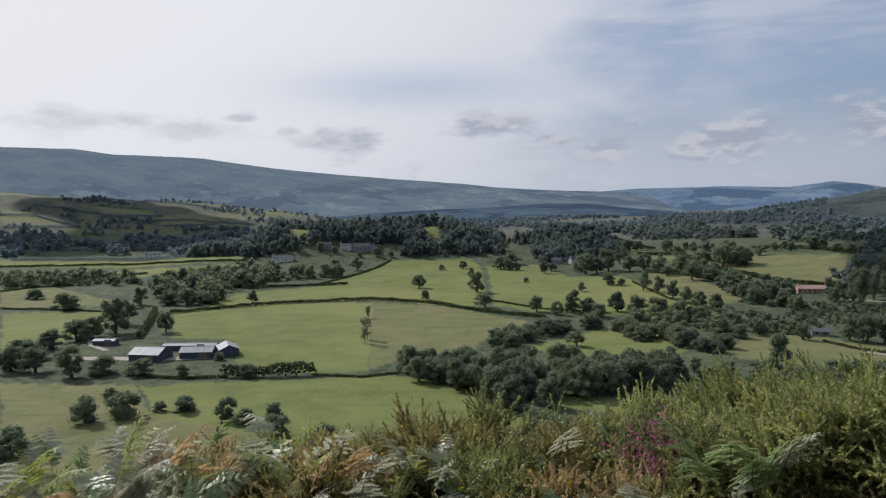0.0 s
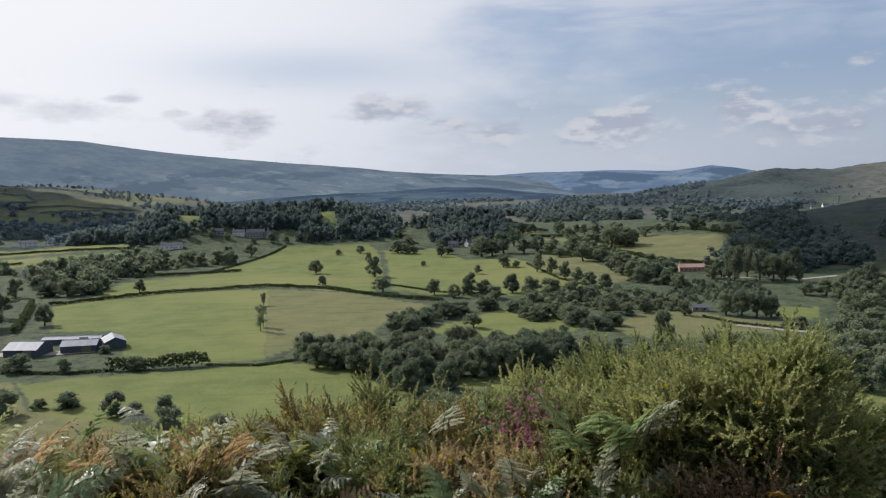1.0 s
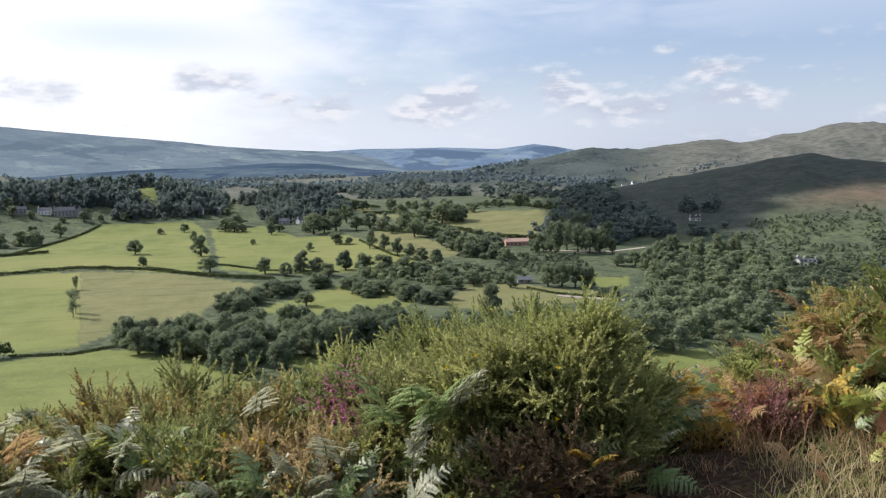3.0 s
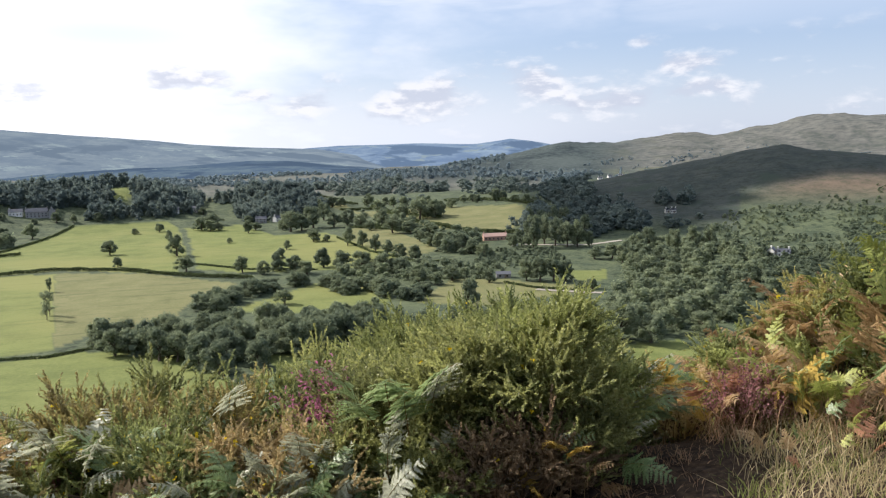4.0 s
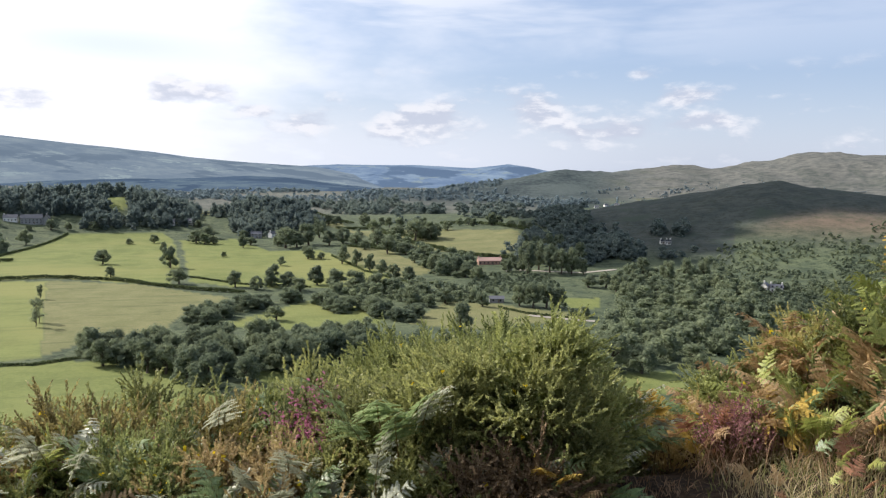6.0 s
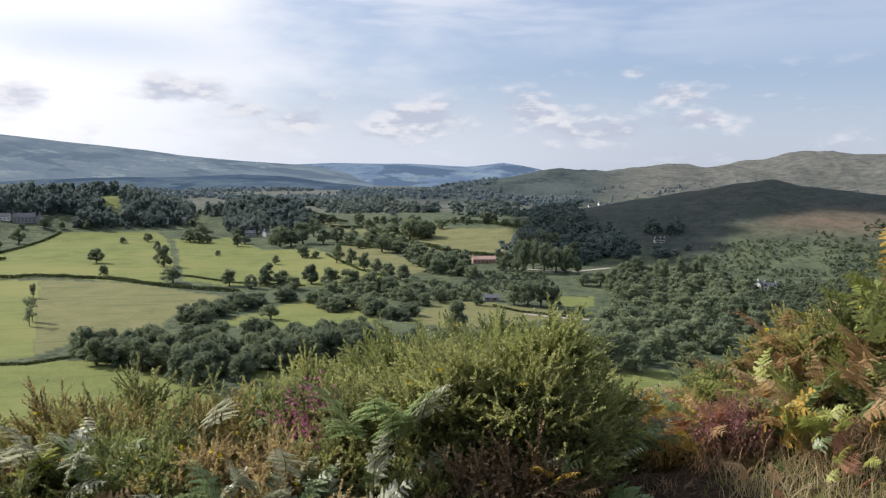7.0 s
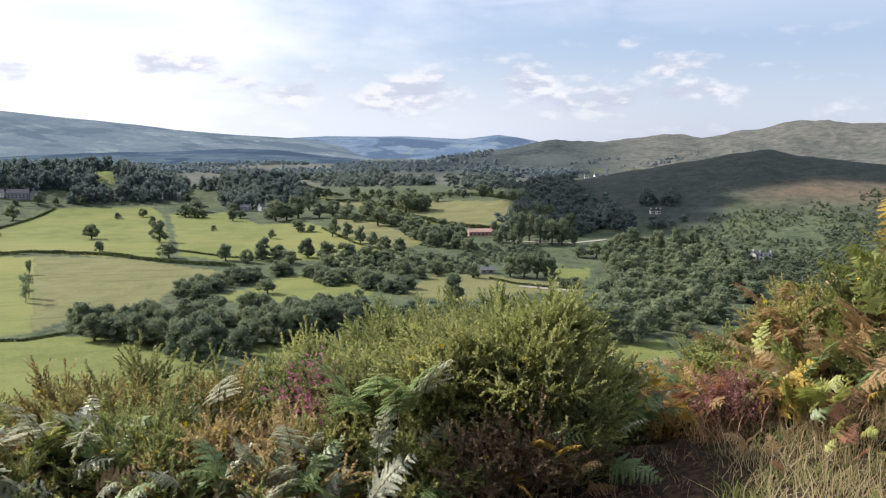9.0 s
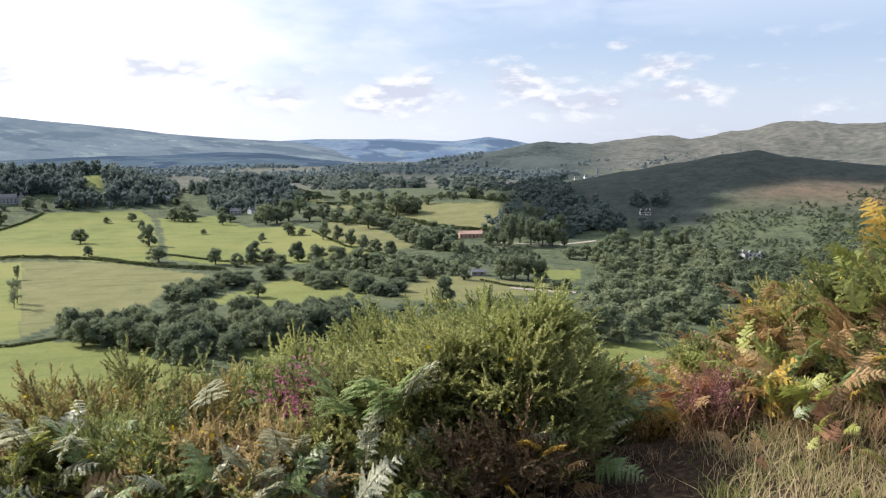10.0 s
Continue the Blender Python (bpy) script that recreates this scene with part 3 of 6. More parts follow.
def cloud(label, outline, lift, lump, seed, gaps=0.0):
    """A flat-bottomed heap of cloud high over the valley. outline: azimuth and range of its shadow on the ground."""
    bm = bmesh.new()
    rnd = random.Random(seed)
    poly = []
    for a, r in outline:
        x, y = polar(a, r)
        off = (lift - ground_at(x, y)) / math.tan(radians(SUN_EL))
        poly.append((x + off * math.sin(radians(SUN_AZ)), y + off * math.cos(radians(SUN_AZ))))
    ring = np.array([[x0 + (x1 - x0) * k / 12, y0 + (y1 - y0) * k / 12] for (x0, y0), (x1, y1) in zip(poly, poly[1:] + poly[:1]) for k in range(12)])
    xs, ys = [p[0] for p in poly], [p[1] for p in poly]
    gx, gy = np.meshgrid(np.arange(min(xs), max(xs), lump * 1.15), np.arange(min(ys), max(ys), lump * 1.15))
    for x, y in zip(gx.ravel(), gy.ravel()):
        if not inside(np.array([x]), np.array([y]), poly)[0] or fbm(np.array([x / 330]), np.array([y / 330]), seed, 2)[0] < gaps:
            continue
        edge = float(np.min(np.hypot(ring[:, 0] - x, ring[:, 1] - y)))
        w = min(lump * rnd.uniform(0.95, 1.2), edge + 6)
        if w > lump * 0.35:
            m = Matrix.Translation((x, y, lift)) @ Matrix.Diagonal((w, w, 30, 1))
            bmesh.ops.create_icosphere(bm, subdivisions=2, radius=1.0, matrix=m)
    for v in bm.verts:
        v.co += Vector((noise.noise(v.co / 60), noise.noise(v.co / 60 + Vector((9, 0, 0))), 0.5 * noise.noise(v.co / 40))) * 12
    me = bpy.data.meshes.new("cloud")
    bm.to_mesh(me)
    bm.free()
    me.materials.append(CLOUD)
    thing("cloud", label, "cloud", data=me, kind="structure")


def polar(az, r):
    return r * math.sin(radians(az)), r * math.cos(radians(az))


cloud("white heaped cloud high over the valley", [(4, 690), (8, 660), (12.8, 655), (16.1, 756), (17.8, 825), (20.4, 880), (23.6, 915), (26.3, 920), (29, 885), (40, 850), (40, 1230), (24, 1230), (16, 1240), (4, 1290)], 1250.0, 46.0, 8)
cloud("broad grey cloud over the far side of the valley", [(-66, 1180), (-52, 1180), (-40, 1210), (-34, 1350), (-32, 1700), (-40, 2300), (-66, 2300)], 1250.0, 90.0, 9, 0.46)


# ---- trees, hedges and woods ----
RNG = np.random.default_rng(7)


def spin(rng, n):
    """n random unit vectors."""
    v = rng.normal(size=(n, 3))
    return v / np.linalg.norm(v, axis=1, keepdims=True)


def leaf_quads(rng, centres, normals, size):
    """Small bent leaf clumps, two triangles each, at the centres."""
    n = len(centres)
    t = np.cross(normals, spin(rng, n))
    t /= np.linalg.norm(t, axis=1, keepdims=True) + 1e-9
    b = np.cross(normals, t)
    s = (size * rng.uniform(0.6, 1.35, n))[:, None]
    lift = normals * s * 0.35
    v = np.stack([centres - t * s, centres - b * s * 0.7 + lift, centres + t * s, centres + b * s * 0.7 + lift], 1)
    k = np.arange(n)[:, None] * 4
    f = np.concatenate([k + [0, 1, 2], k + [0, 2, 3]], 0)
    return v.reshape(-1, 3), f


def icosphere(sub):
    bm = bmesh.new()
    bmesh.ops.create_icosphere(bm, subdivisions=sub, radius=1.0)
    v = np.array([p.co[:] for p in bm.verts])
    f = np.array([[p.index for p in q.verts] for q in bm.faces])
    bm.free()
    return v, f


BALL = icosphere(1)


def join(pieces):
    vs, fs, k = [], [], 0
    for v, f in pieces:
        vs.append(v)
        fs.append(f + k)
        k += len(v)
    return np.concatenate(vs), np.concatenate(fs)


def crown_arrays(seed, lumps, leaves, leaf, low=0.22, shape=1.0, fat=1.0):
    """A crown one unit high and wide: a lopsided dome of overlapping lumps of leaf clumps."""
    rng = np.random.default_rng(seed)
    pieces, per = [], leaves // lumps
    p1, p2 = rng.uniform(0, 6.28, 2)
    for k in range(lumps):
        u, a = (k + rng.uniform(0, 1)) / lumps, rng.uniform(0, 6.28)
        rad = rng.uniform(0.11, 0.19) * fat * (20.0 / lumps) ** 0.33
        reach = 0.40 * math.sqrt(max(0.04, 1 - ((u - 0.28) / 0.80) ** 2)) * (1 + 0.2 * math.sin(a + p1) + 0.14 * math.sin(2 * a + p2))
        out = max(0.0, reach - rad * 0.35) * math.sqrt(rng.uniform(0.12, 1.0)) * (1.06 - 0.12 * shape)
        z = low + (1 - low) * (0.10 + 0.84 * u) * (1 + 0.08 * math.sin(a + p2))
        c = np.array([math.cos(a) * out, math.sin(a) * out, np.clip(z, low + rad * 0.6, 1.02 - rad * 0.8)])
        core_v, core_f = BALL
        pieces.append((core_v * rad * np.array([0.72, 0.72, 0.70]) * (1 + 0.16 * rng.normal(size=(len(core_v), 1))) + c, core_f))
        n = spin(rng, per)
        n[:, 2] = np.abs(n[:, 2]) * 0.3 + n[:, 2] * 0.7
        n /= np.linalg.norm(n, axis=1, keepdims=True)
        pos = c + n * rad * rng.uniform(0.70, 1.15, per)[:, None]
        m = n + 0.7 * spin(rng, per)
        m /= np.linalg.norm(m, axis=1, keepdims=True)
        pieces.append(leaf_quads(rng, pos, m, leaf))
    return join(pieces)


def tube(points, radii, sides=6):
    """A tapered tube along points."""
    pts = np.asarray(points, float)
    t = np.gradient(pts, axis=0)
    t /= np.linalg.norm(t, axis=1, keepdims=True) + 1e-9
    ref = np.array([0.31, 0.95, 0.05])
    u = np.cross(t, ref)
    u /= np.linalg.norm(u, axis=1, keepdims=True) + 1e-9
    w = np.cross(t, u)
    ang = np.arange(sides) * 2 * math.pi / sides
    ring = pts[:, None] + np.asarray(radii)[:, None, None] * (np.cos(ang)[None, :, None] * u[:, None] + np.sin(ang)[None, :, None] * w[:, None])
    n = len(pts)
    i, j = np.meshgrid(np.arange(n - 1), np.arange(sides), indexing="ij")
    q = np.stack([i * sides + j, i * sides + (j + 1) % sides, (i + 1) * sides + (j + 1) % sides, (i + 1) * sides + j], -1).reshape(-1, 4)
    return ring.reshape(-1, 3), np.concatenate([q[:, [0, 1, 2]], q[:, [0, 2, 3]]], 0)


def trunk_arrays(seed, thick=0.035):
    rng = np.random.default_rng(seed)
    bend = rng.normal(size=2) * 0.03
    z = np.linspace(-0.03, 0.62, 6)
    pieces = [tube(np.stack([bend[0] * z * 2, bend[1] * z * 2, z], 1), thick * (1.35 - 1.5 * np.clip(z, 0, 0.7)), 7)]
    for k in range(6):
        a, z0 = k * 1.05 + rng.uniform(-0.3, 0.3), rng.uniform(0.22, 0.45)
        s = np.linspace(0, 1, 4)
        reach = rng.uniform(0.2, 0.32)
        pts = np.stack([np.cos(a) * reach * s + bend[0] * z0 * 2, np.sin(a) * reach * s + bend[1] * z0 * 2, z0 + (0.34 * s - 0.1 * s * s)], 1)
        pieces.append(tube(pts, thick * 0.5 * (1 - 0.75 * s), 5))
    return join(pieces)


TREE_KINDS = []
for k in range(8):
    crown = tri_mesh("crown", *crown_arrays(100 + k, (22, 26, 18, 24, 30, 20, 28, 16)[k], 2000, 0.026, (0.10, 0.04, 0.14, 0.06, 0.02, 0.16, 0.05, 0.12)[k], (1, 0.6, 1.3, 0.8, 1, 0.4, 1.2, 0.2)[k], 1.0), LEAF_OAK)
    trunk = tri_mesh("trunk", *trunk_arrays(200 + k), BARK)
    TREE_KINDS.append((trunk, crown))
BUSH_KINDS = []
for k in range(6):
    crown = tri_mesh("crown", *crown_arrays(140 + k, (20, 24, 18, 26, 16, 22)[k], 1500, 0.031, -0.08, 0.8, 1.1), LEAF_WOOD)
    trunk = tri_mesh("trunk", *trunk_arrays(240 + k, 0.02), BARK)
    BUSH_KINDS.append((trunk, crown))


def tree(name, label, group, x, y, h, w, kinds, rng, category="tree"):
    trunk, crown = kinds[int(rng.integers(len(kinds)))]
    at = Matrix.Translation((x, y, ground_at(x, y) - 0.1)) @ Matrix.Rotation(rng.uniform(0, 6.28), 4, "Z") @ Matrix.Diagonal((w, w * rng.uniform(0.88, 1.1), h, 1))
    ob = thing(name, label, category, group, at)
    part("trunk", trunk, ob)
    part("crown", crown, ob)
    return ob


FIELD_TREES = [(-318, 610, 12.4, 14.5), (-276, 540, 8.2, 9.1), (-255, 597, 17.6, 16.6), (-310, 711, 9.3, 10.5), (-214, 515, 10.9, 15.1), (-172, 510, 11.4, 13.0), (-172, 626, 7.8, 8.8), (-112, 398, 8.2, 11.3), (-401, 479, 10.3, 11.3), (-366, 353, 13.1, 13.1), (-456, 725, 15.4, 16.7), (-483, 721, 10.4, 13.0), (-239, 678, 5.4, 6.5), (-313, 829, 13.3, 26.6), (-160, 674, 11.5, 15.6), (-114, 793, 16.8, 20.4), (-367, 758, 6.3, 10.1), (-247, 782, 8.6, 16.0), (-148, 677, 6.2, 11.5), (-348, 776, 8.9, 11.5)]
ROW_TREES = [(-123, 644, 16.8, 12.8), (-108, 629, 14.4, 12.5), (-93, 606, 13.9, 12.9), (-81, 587, 11.6, 12.5), (-69, 570, 11.2, 13.0), (-56, 558, 11.0, 15.2), (-96, 829, 16.3, 21.3), (-77, 827, 22.4, 28.6), (-60, 833, 20.0, 23.8), (-46, 917, 11.0, 17.9), (8, 945, 14.1, 14.1), (-15, 950, 9.9, 14.2), (-94, 724, 16.4, 21.9), (-56, 705, 10.6, 21.2), (-76, 719, 11.9, 18.4)]
SHRUB_TREES = [(-243, 193, 10.1, 13.4), (-235, 204, 10.6, 14.9), (-264, 223, 4.8, 9.5), (-229, 216, 3.9, 6.8), (-220, 220, 6.2, 11.0), (-194, 216, 9.5, 11.3), (-185, 215, 6.2, 7.9), (-180, 224, 6.3, 8.9), (-163, 204, 9.8, 12.3), (-141, 201, 9.3, 13.5), (-235, 158, 9.2, 15.4), (-128, 206, 6.5, 11.5)]
FARM_TREES = [(-315, 244, 15.2, 19.4), (-341, 244, 12.1, 19.1), (-355, 241, 12.4, 17.6), (-392, 337, 22.6, 21.8), (-396, 312, 12.9, 22.9), (-397, 324, 12.4, 19.4), (-389, 289, 11.0, 18.3), (-389, 272, 8.6, 21.6), (-305, 253, 9.0, 16.9), (-287, 260, 7.7, 17.7), (-415, 366, 16.7, 16.7), (-265, 264, 6.3, 8.6), (-275, 300, 4.3, 8.1), (-234, 275, 6.6, 11.1), (-460, 449, 11.6, 22.2), (-446, 454, 13.4, 21.1), (-521, 403, 12.9, 29.7), (-605, 436, 9.0, 19.0), (-483, 441, 14.7, 14.7)]
STREAM_TREES = [(22, 462, 13, 13), (30, 458, 15, 14), (38, 458, 15.5, 15), (46, 461, 13, 12), (-11, 366, 18.5, 13), (-1, 456, 9, 10), (51, 431, 5, 9), (58, 433, 6, 10), (-44, 458, 11.8, 16.0), (-72, 506, 13.1, 17.8), (-87, 507, 14.0, 17.9), (-104, 521, 12.8, 17.6), (-119, 529, 13.9, 16.4), (-148, 516, 15.4, 16.2), (-134, 508, 11.9, 14.3), (-155, 501, 9.5, 14.2), (-59, 493, 11.3, 15.0), (-24, 465, 9.9, 14.1), (-33, 452, 7.6, 13.7), (-124, 499, 9.3, 13.2)]
WOOD_EDGE_TREES = [(54, 317, 15.4, 21.3), (66, 311, 12.2, 16.1), (106, 550, 18.6, 16.1), (121, 583, 18.8, 15.3), (137, 569, 18.5, 15.0), (152, 578, 18.9, 15.3), (166, 578, 19.0, 14.5), (91, 479, 14.0, 15.5), (92, 529, 12.2, 14.6), (88, 549, 10.9, 14.3), (120, 531, 12.3, 16.4), (164, 533, 14.3, 14.3), (75, 547, 9.2, 14.2), (45, 366, 8.5, 19), (62, 372, 9.0, 15), (92, 324, 10.3, 15.5)]
VALLEY_TREES = [(-186, 786, 22.9, 24.1), (-191, 861, 19.7, 22.4), (-164, 785, 15.6, 20.3), (-153, 803, 17.1, 21.9), (-135, 782, 13.0, 20.1), (-121, 755, 9.1, 17.1), (-122, 839, 21.5, 26.6), (-162, 1003, 16.7, 19.7), (-140, 1011, 10.7, 15.2), (-208, 990, 15.1, 22.6), (-202, 1016, 12.4, 20.1), (-215, 939, 14.4, 18.7), (-124, 972, 13.2, 17.5), (-109, 951, 14.3, 17.1), (-94, 932, 11.2, 14.0), (-78, 861, 21.9, 21.9), (-65, 848, 19.0, 19.0), (-55, 844, 16.4, 16.4), (-77, 940, 14.1, 18.3)]
HOUSE_TREES = [(-203, 758, 21.1, 29.2), (-194, 767, 15.3, 23.6), (-247, 758, 13.1, 14.3), (-217, 778, 10.8, 15.7), (-296, 782, 12.5, 16.2), (-308, 789, 13.9, 19.0), (-289, 788, 8.8, 15.0), (-33, 964, 10.1, 14.4), (-22, 977, 10.2, 14.6), (7, 946, 15.5, 18.3), (17, 950, 11.4, 14.2), (30, 913, 8.2, 16.4), (43, 896, 9.4, 17.4), (52, 883, 7.9, 13.2)]
FOOT_TREES = [(35, 610, 27.3, 18.2), (45, 629, 24.5, 16.9), (53, 617, 23.1, 16.6), (62, 611, 20.2, 15.6), (70, 611, 21.1, 16.5), (82, 662, 19.9, 14.9), (47, 696, 20.8, 17.7), (39, 749, 16.8, 14.5), (60, 729, 19.7, 16.4), (72, 741, 16.7, 16.7), (80, 611, 12.0, 11.0), (-51, 634, 11.4, 16.1), (-42, 621, 13.0, 15.8), (-32, 615, 13.8, 15.6), (-22, 595, 15.1, 16.0), (-62, 663, 9.9, 12.9), (-15, 583, 11.3, 14.8), (-5, 572, 10.2, 14.5), (19, 616, 11.0, 11.0), (26, 622, 8.4, 9.3)]

for row in VALLEY_TREES + HOUSE_TREES:
    tree("valley_tree", "dark green broadleaf tree among small valley fields", "trees of the middle valley", *row, TREE_KINDS, RNG)
for row in FOOT_TREES:
    tree("tall_tree", "tall dark green tree below the shaded hill", "tall trees under the hill", *row, TREE_KINDS, RNG)
for row in FIELD_TREES:
    tree("field_tree", "round-crowned dark green oak standing alone in pasture", "oaks in the fields", *row, TREE_KINDS, RNG)
for row in ROW_TREES:
    tree("hedgerow_tree", "dark green broadleaf tree in a field hedgerow", "trees along the field edges", *row, TREE_KINDS, RNG)
for row in SHRUB_TREES:
    tree("thorn_bush", "low rounded dark green thorn bush on pasture", "bushes below the farm", *row, BUSH_KINDS, RNG, "bush")
for row in FARM_TREES:
    tree("farm_tree", "dense dark green tree near the farmyard hedge", "trees round the farm", *row, BUSH_KINDS if row[2] < 12 else TREE_KINDS, RNG)
for row in STREAM_TREES:
    tree("stream_tree", "full dark green tree along the valley stream", "trees along the stream", *row, TREE_KINDS, RNG)
for row in WOOD_EDGE_TREES:
    tree("wood_edge_tree", "tall dark green tree at the edge of the wood", "trees at the wood's edge", *row, TREE_KINDS, RNG)


def sparse_tree(label, x, y, h, seed):
    """A tall thin half-bare tree with separate tufts of leaves."""
    rng = np.random.default_rng(seed)
    ob = thing("sparse_tree", label, "tree", "thin trees in the middle field", Matrix.Translation((x, y, ground_at(x, y) - 0.1)))
    z = np.linspace(0, h * 0.95, 9)
    limbs, tufts = [], []
    for k in range(22):
        hh, a, out = h * rng.uniform(0.14, 0.86), rng.uniform(0, 6.28), h * rng.uniform(0.05, 0.17)
        dx, dy = math.cos(a) * out, math.sin(a) * out
        limbs.append(tube(np.array([[0, 0, hh], [dx * 0.6, dy * 0.6, hh + h * 0.06], [dx, dy, hh + h * 0.09]]), [0.12, 0.08, 0.03], 5))
        tufts.append((dx, dy, hh + h * 0.09, h * rng.uniform(0.05, 0.09)))
    tufts += [(0.4, 0.2, h * 0.95, h * 0.07), (-0.3, 0, h * 0.6, h * 0.08), (0.2, 0.3, h * 0.75, h * 0.09)]
    part("trunk", tri_mesh("trunk", *join([tube(np.stack([0.5 * np.sin(z / 5), 0.3 * np.sin(z / 4), z], 1), 0.2 * (1.05 - z / h), 7)] + limbs), BARK), ob)
    pieces = []
    for cx, cy, cz, r in tufts:
        n = spin(rng, 46)
        pieces.append(leaf_quads(rng, np.array([cx, cy, cz]) + n * r * rng.uniform(0.2, 1.4, 46)[:, None], n, 0.26))
    part("crown", tri_mesh("crown", *join(pieces), LEAF_OAK), ob)


sparse_tree("tall sparse tree with open tufted crown in the middle field", -226, 365, 15.5, 77)
sparse_tree("thin sparse tree on the boundary between two fields", -231, 376, 13.0, 79)
sparse_tree("small sparse tree further along the field boundary", -271, 443, 9.0, 78)


def hedge(label, points, h, seed, mat=LEAF_HEDGE, wide=1.9):
    """A field hedge of leaf clumps along a line, uneven at its top."""
    rng = np.random.default_rng(seed)
    pieces = []
    for (x0, y0), (x1, y1) in zip(points, points[1:]):
        length = math.hypot(x1 - x0, y1 - y0)
        n = int(length / (0.10 if h < 4.2 else 0.22) * (1 + h / 2))
        u = rng.uniform(0, 1, n)
        x, y = x0 + (x1 - x0) * u, y0 + (y1 - y0) * u
        tall = h * (0.65 + 0.8 * (fbm(x / 9, y / 9, seed, 3) - 0.2))
        nrm = spin(rng, n)
        v = rng.uniform(0.08, 1, n) ** 0.7
        z = height(x, y) + tall * v
        spread = wide * (h / 2) ** 0.5 * np.sqrt(np.clip(1.1 - v, 0.1, 1))
        off = rng.normal(size=(n, 2)) * spread[:, None] * 0.5
        c = np.stack([x + off[:, 0], y + off[:, 1], z], 1)
        pieces.append(leaf_quads(rng, c, nrm, 0.42 + 0.07 * h))
    ob = thing("hedge", label, "hedge", "field hedges")
    part("foliage", tri_mesh("foliage", *join(pieces), mat), ob)


hedge("low dark hedge across the pasture", [(-576, 386), (-516, 399), (-477, 403), (-461, 424)], 1.5, 60)
hedge("uneven dark green field hedge", [(-422, 412), (-408, 438), (-375, 484), (-317, 527), (-264, 523), (-205, 495), (-157, 484)], 2.8, 61)
hedge("clipped dark green hedge between green fields", [(-282, 257), (-259, 261), (-244, 271)], 1.6, 62)
hedge("tall overgrown dark green hedge below the farm", [(-246, 271), (-227, 278), (-208, 290)], 6.5, 63)
hedge("clipped dark green hedge between green fields", [(-208, 289), (-184, 294), (-171, 308)], 1.3, 64)
hedge("clipped dark green hedge between green fields", [(-143, 699), (-97, 604), (-54, 547), (-25, 545)], 1.6, 65)
hedge("uneven dark green field hedge", [(-899, 605), (-798, 687), (-603, 716)], 3, 66)
hedge("uneven dark green field hedge", [(-791, 532), (-735, 579), (-664, 617)], 3, 67)
hedge("uneven dark green field hedge", [(-681, 457), (-680, 491), (-657, 517)], 2.2, 68)
hedge("uneven dark green field hedge", [(-467, 554), (-436, 581), (-397, 613)], 3, 69)
hedge("uneven dark green field hedge", [(-365, 330), (-400, 371), (-442, 417)], 4, 70)
hedge("uneven dark green field hedge", [(-454, 797), (-437, 704), (-421, 596)], 2, 71)
hedge("thin hedge along the valley lane", [(9, 454), (25, 438), (40, 430), (58, 425)], 1.3, 72)
hedge("uneven dark green field hedge", [(-47, 750), (-4, 709), (32, 689)], 4, 73)
hedge("uneven dark green field hedge", [(-154, 984), (-91, 821), (-38, 749)], 4, 74)
hedge("uneven dark green field hedge", [(-148, 781), (-95, 749), (-41, 694)], 2.5, 75)
hedge("clipped dark green hedge between green fields", [(-235, 557), (-172, 522), (-121, 517)], 1.4, 76)
hedge("dark hedge with trees between valley fields", [(-144, 812), (-106, 762), (-63, 705)], 4.5, 77)
hedge("thick dark hedge beside a stubble strip", [(-251, 1044), (-227, 1060), (-182, 1034)], 5, 78)
hedge("thick dark hedge between small valley fields", [(-127, 917), (-86, 852), (-53, 826)], 4.5, 79)
hedge("thick dark hedge between small valley fields", [(-189, 951), (-143, 949)], 4, 80)
hedge("overgrown dark hedge above the large field", [(-60, 997), (-19, 995), (24, 919), (52, 867)], 5, 81)




WOOD_LOW = [crown_arrays(300 + k, 9 + k, 360, 0.046, -0.12, 0.5 + 0.15 * k) for k in range(6)]
WOOD_MID = [crown_arrays(340 + k, 7, 170, 0.066, -0.12, 0.7) for k in range(5)]
WOOD_FAR = [crown_arrays(320 + k, 5, 60, 0.105, -0.15, 0.6) for k in range(4)]


def scatter(poly, spacing, seed):
    rng = np.random.default_rng(seed)
    xs, ys = [p[0] for p in poly], [p[1] for p in poly]
    gx, gy = np.meshgrid(np.arange(min(xs), max(xs), spacing), np.arange(min(ys), max(ys), spacing * 0.87))
    gx = gx + (np.arange(gx.shape[0]) % 2)[:, None] * spacing / 2
    x = (gx + rng.uniform(-0.75, 0.75, gx.shape) * spacing).ravel()
    y = (gy + rng.uniform(-0.75, 0.75, gx.shape) * spacing).ravel()
    keep = inside(x, y, poly)
    return x[keep], y[keep], rng


def plant(x, y, tall, wide, kinds, rng):
    """Many crowns joined into arrays of points and faces."""
    z = height(x, y)
    pieces = []
    for k in range(len(x)):
        v, f = kinds[int(rng.integers(len(kinds)))]
        a = rng.uniform(0, 6.28)
        c, s = math.cos(a) * wide[k], math.sin(a) * wide[k]
        w = np.stack([v[:, 0] * c - v[:, 1] * s, v[:, 0] * s + v[:, 1] * c, v[:, 2] * tall[k]], 1)
        pieces.append((w + (x[k], y[k], z[k] - 0.2), f))
    return join(pieces)


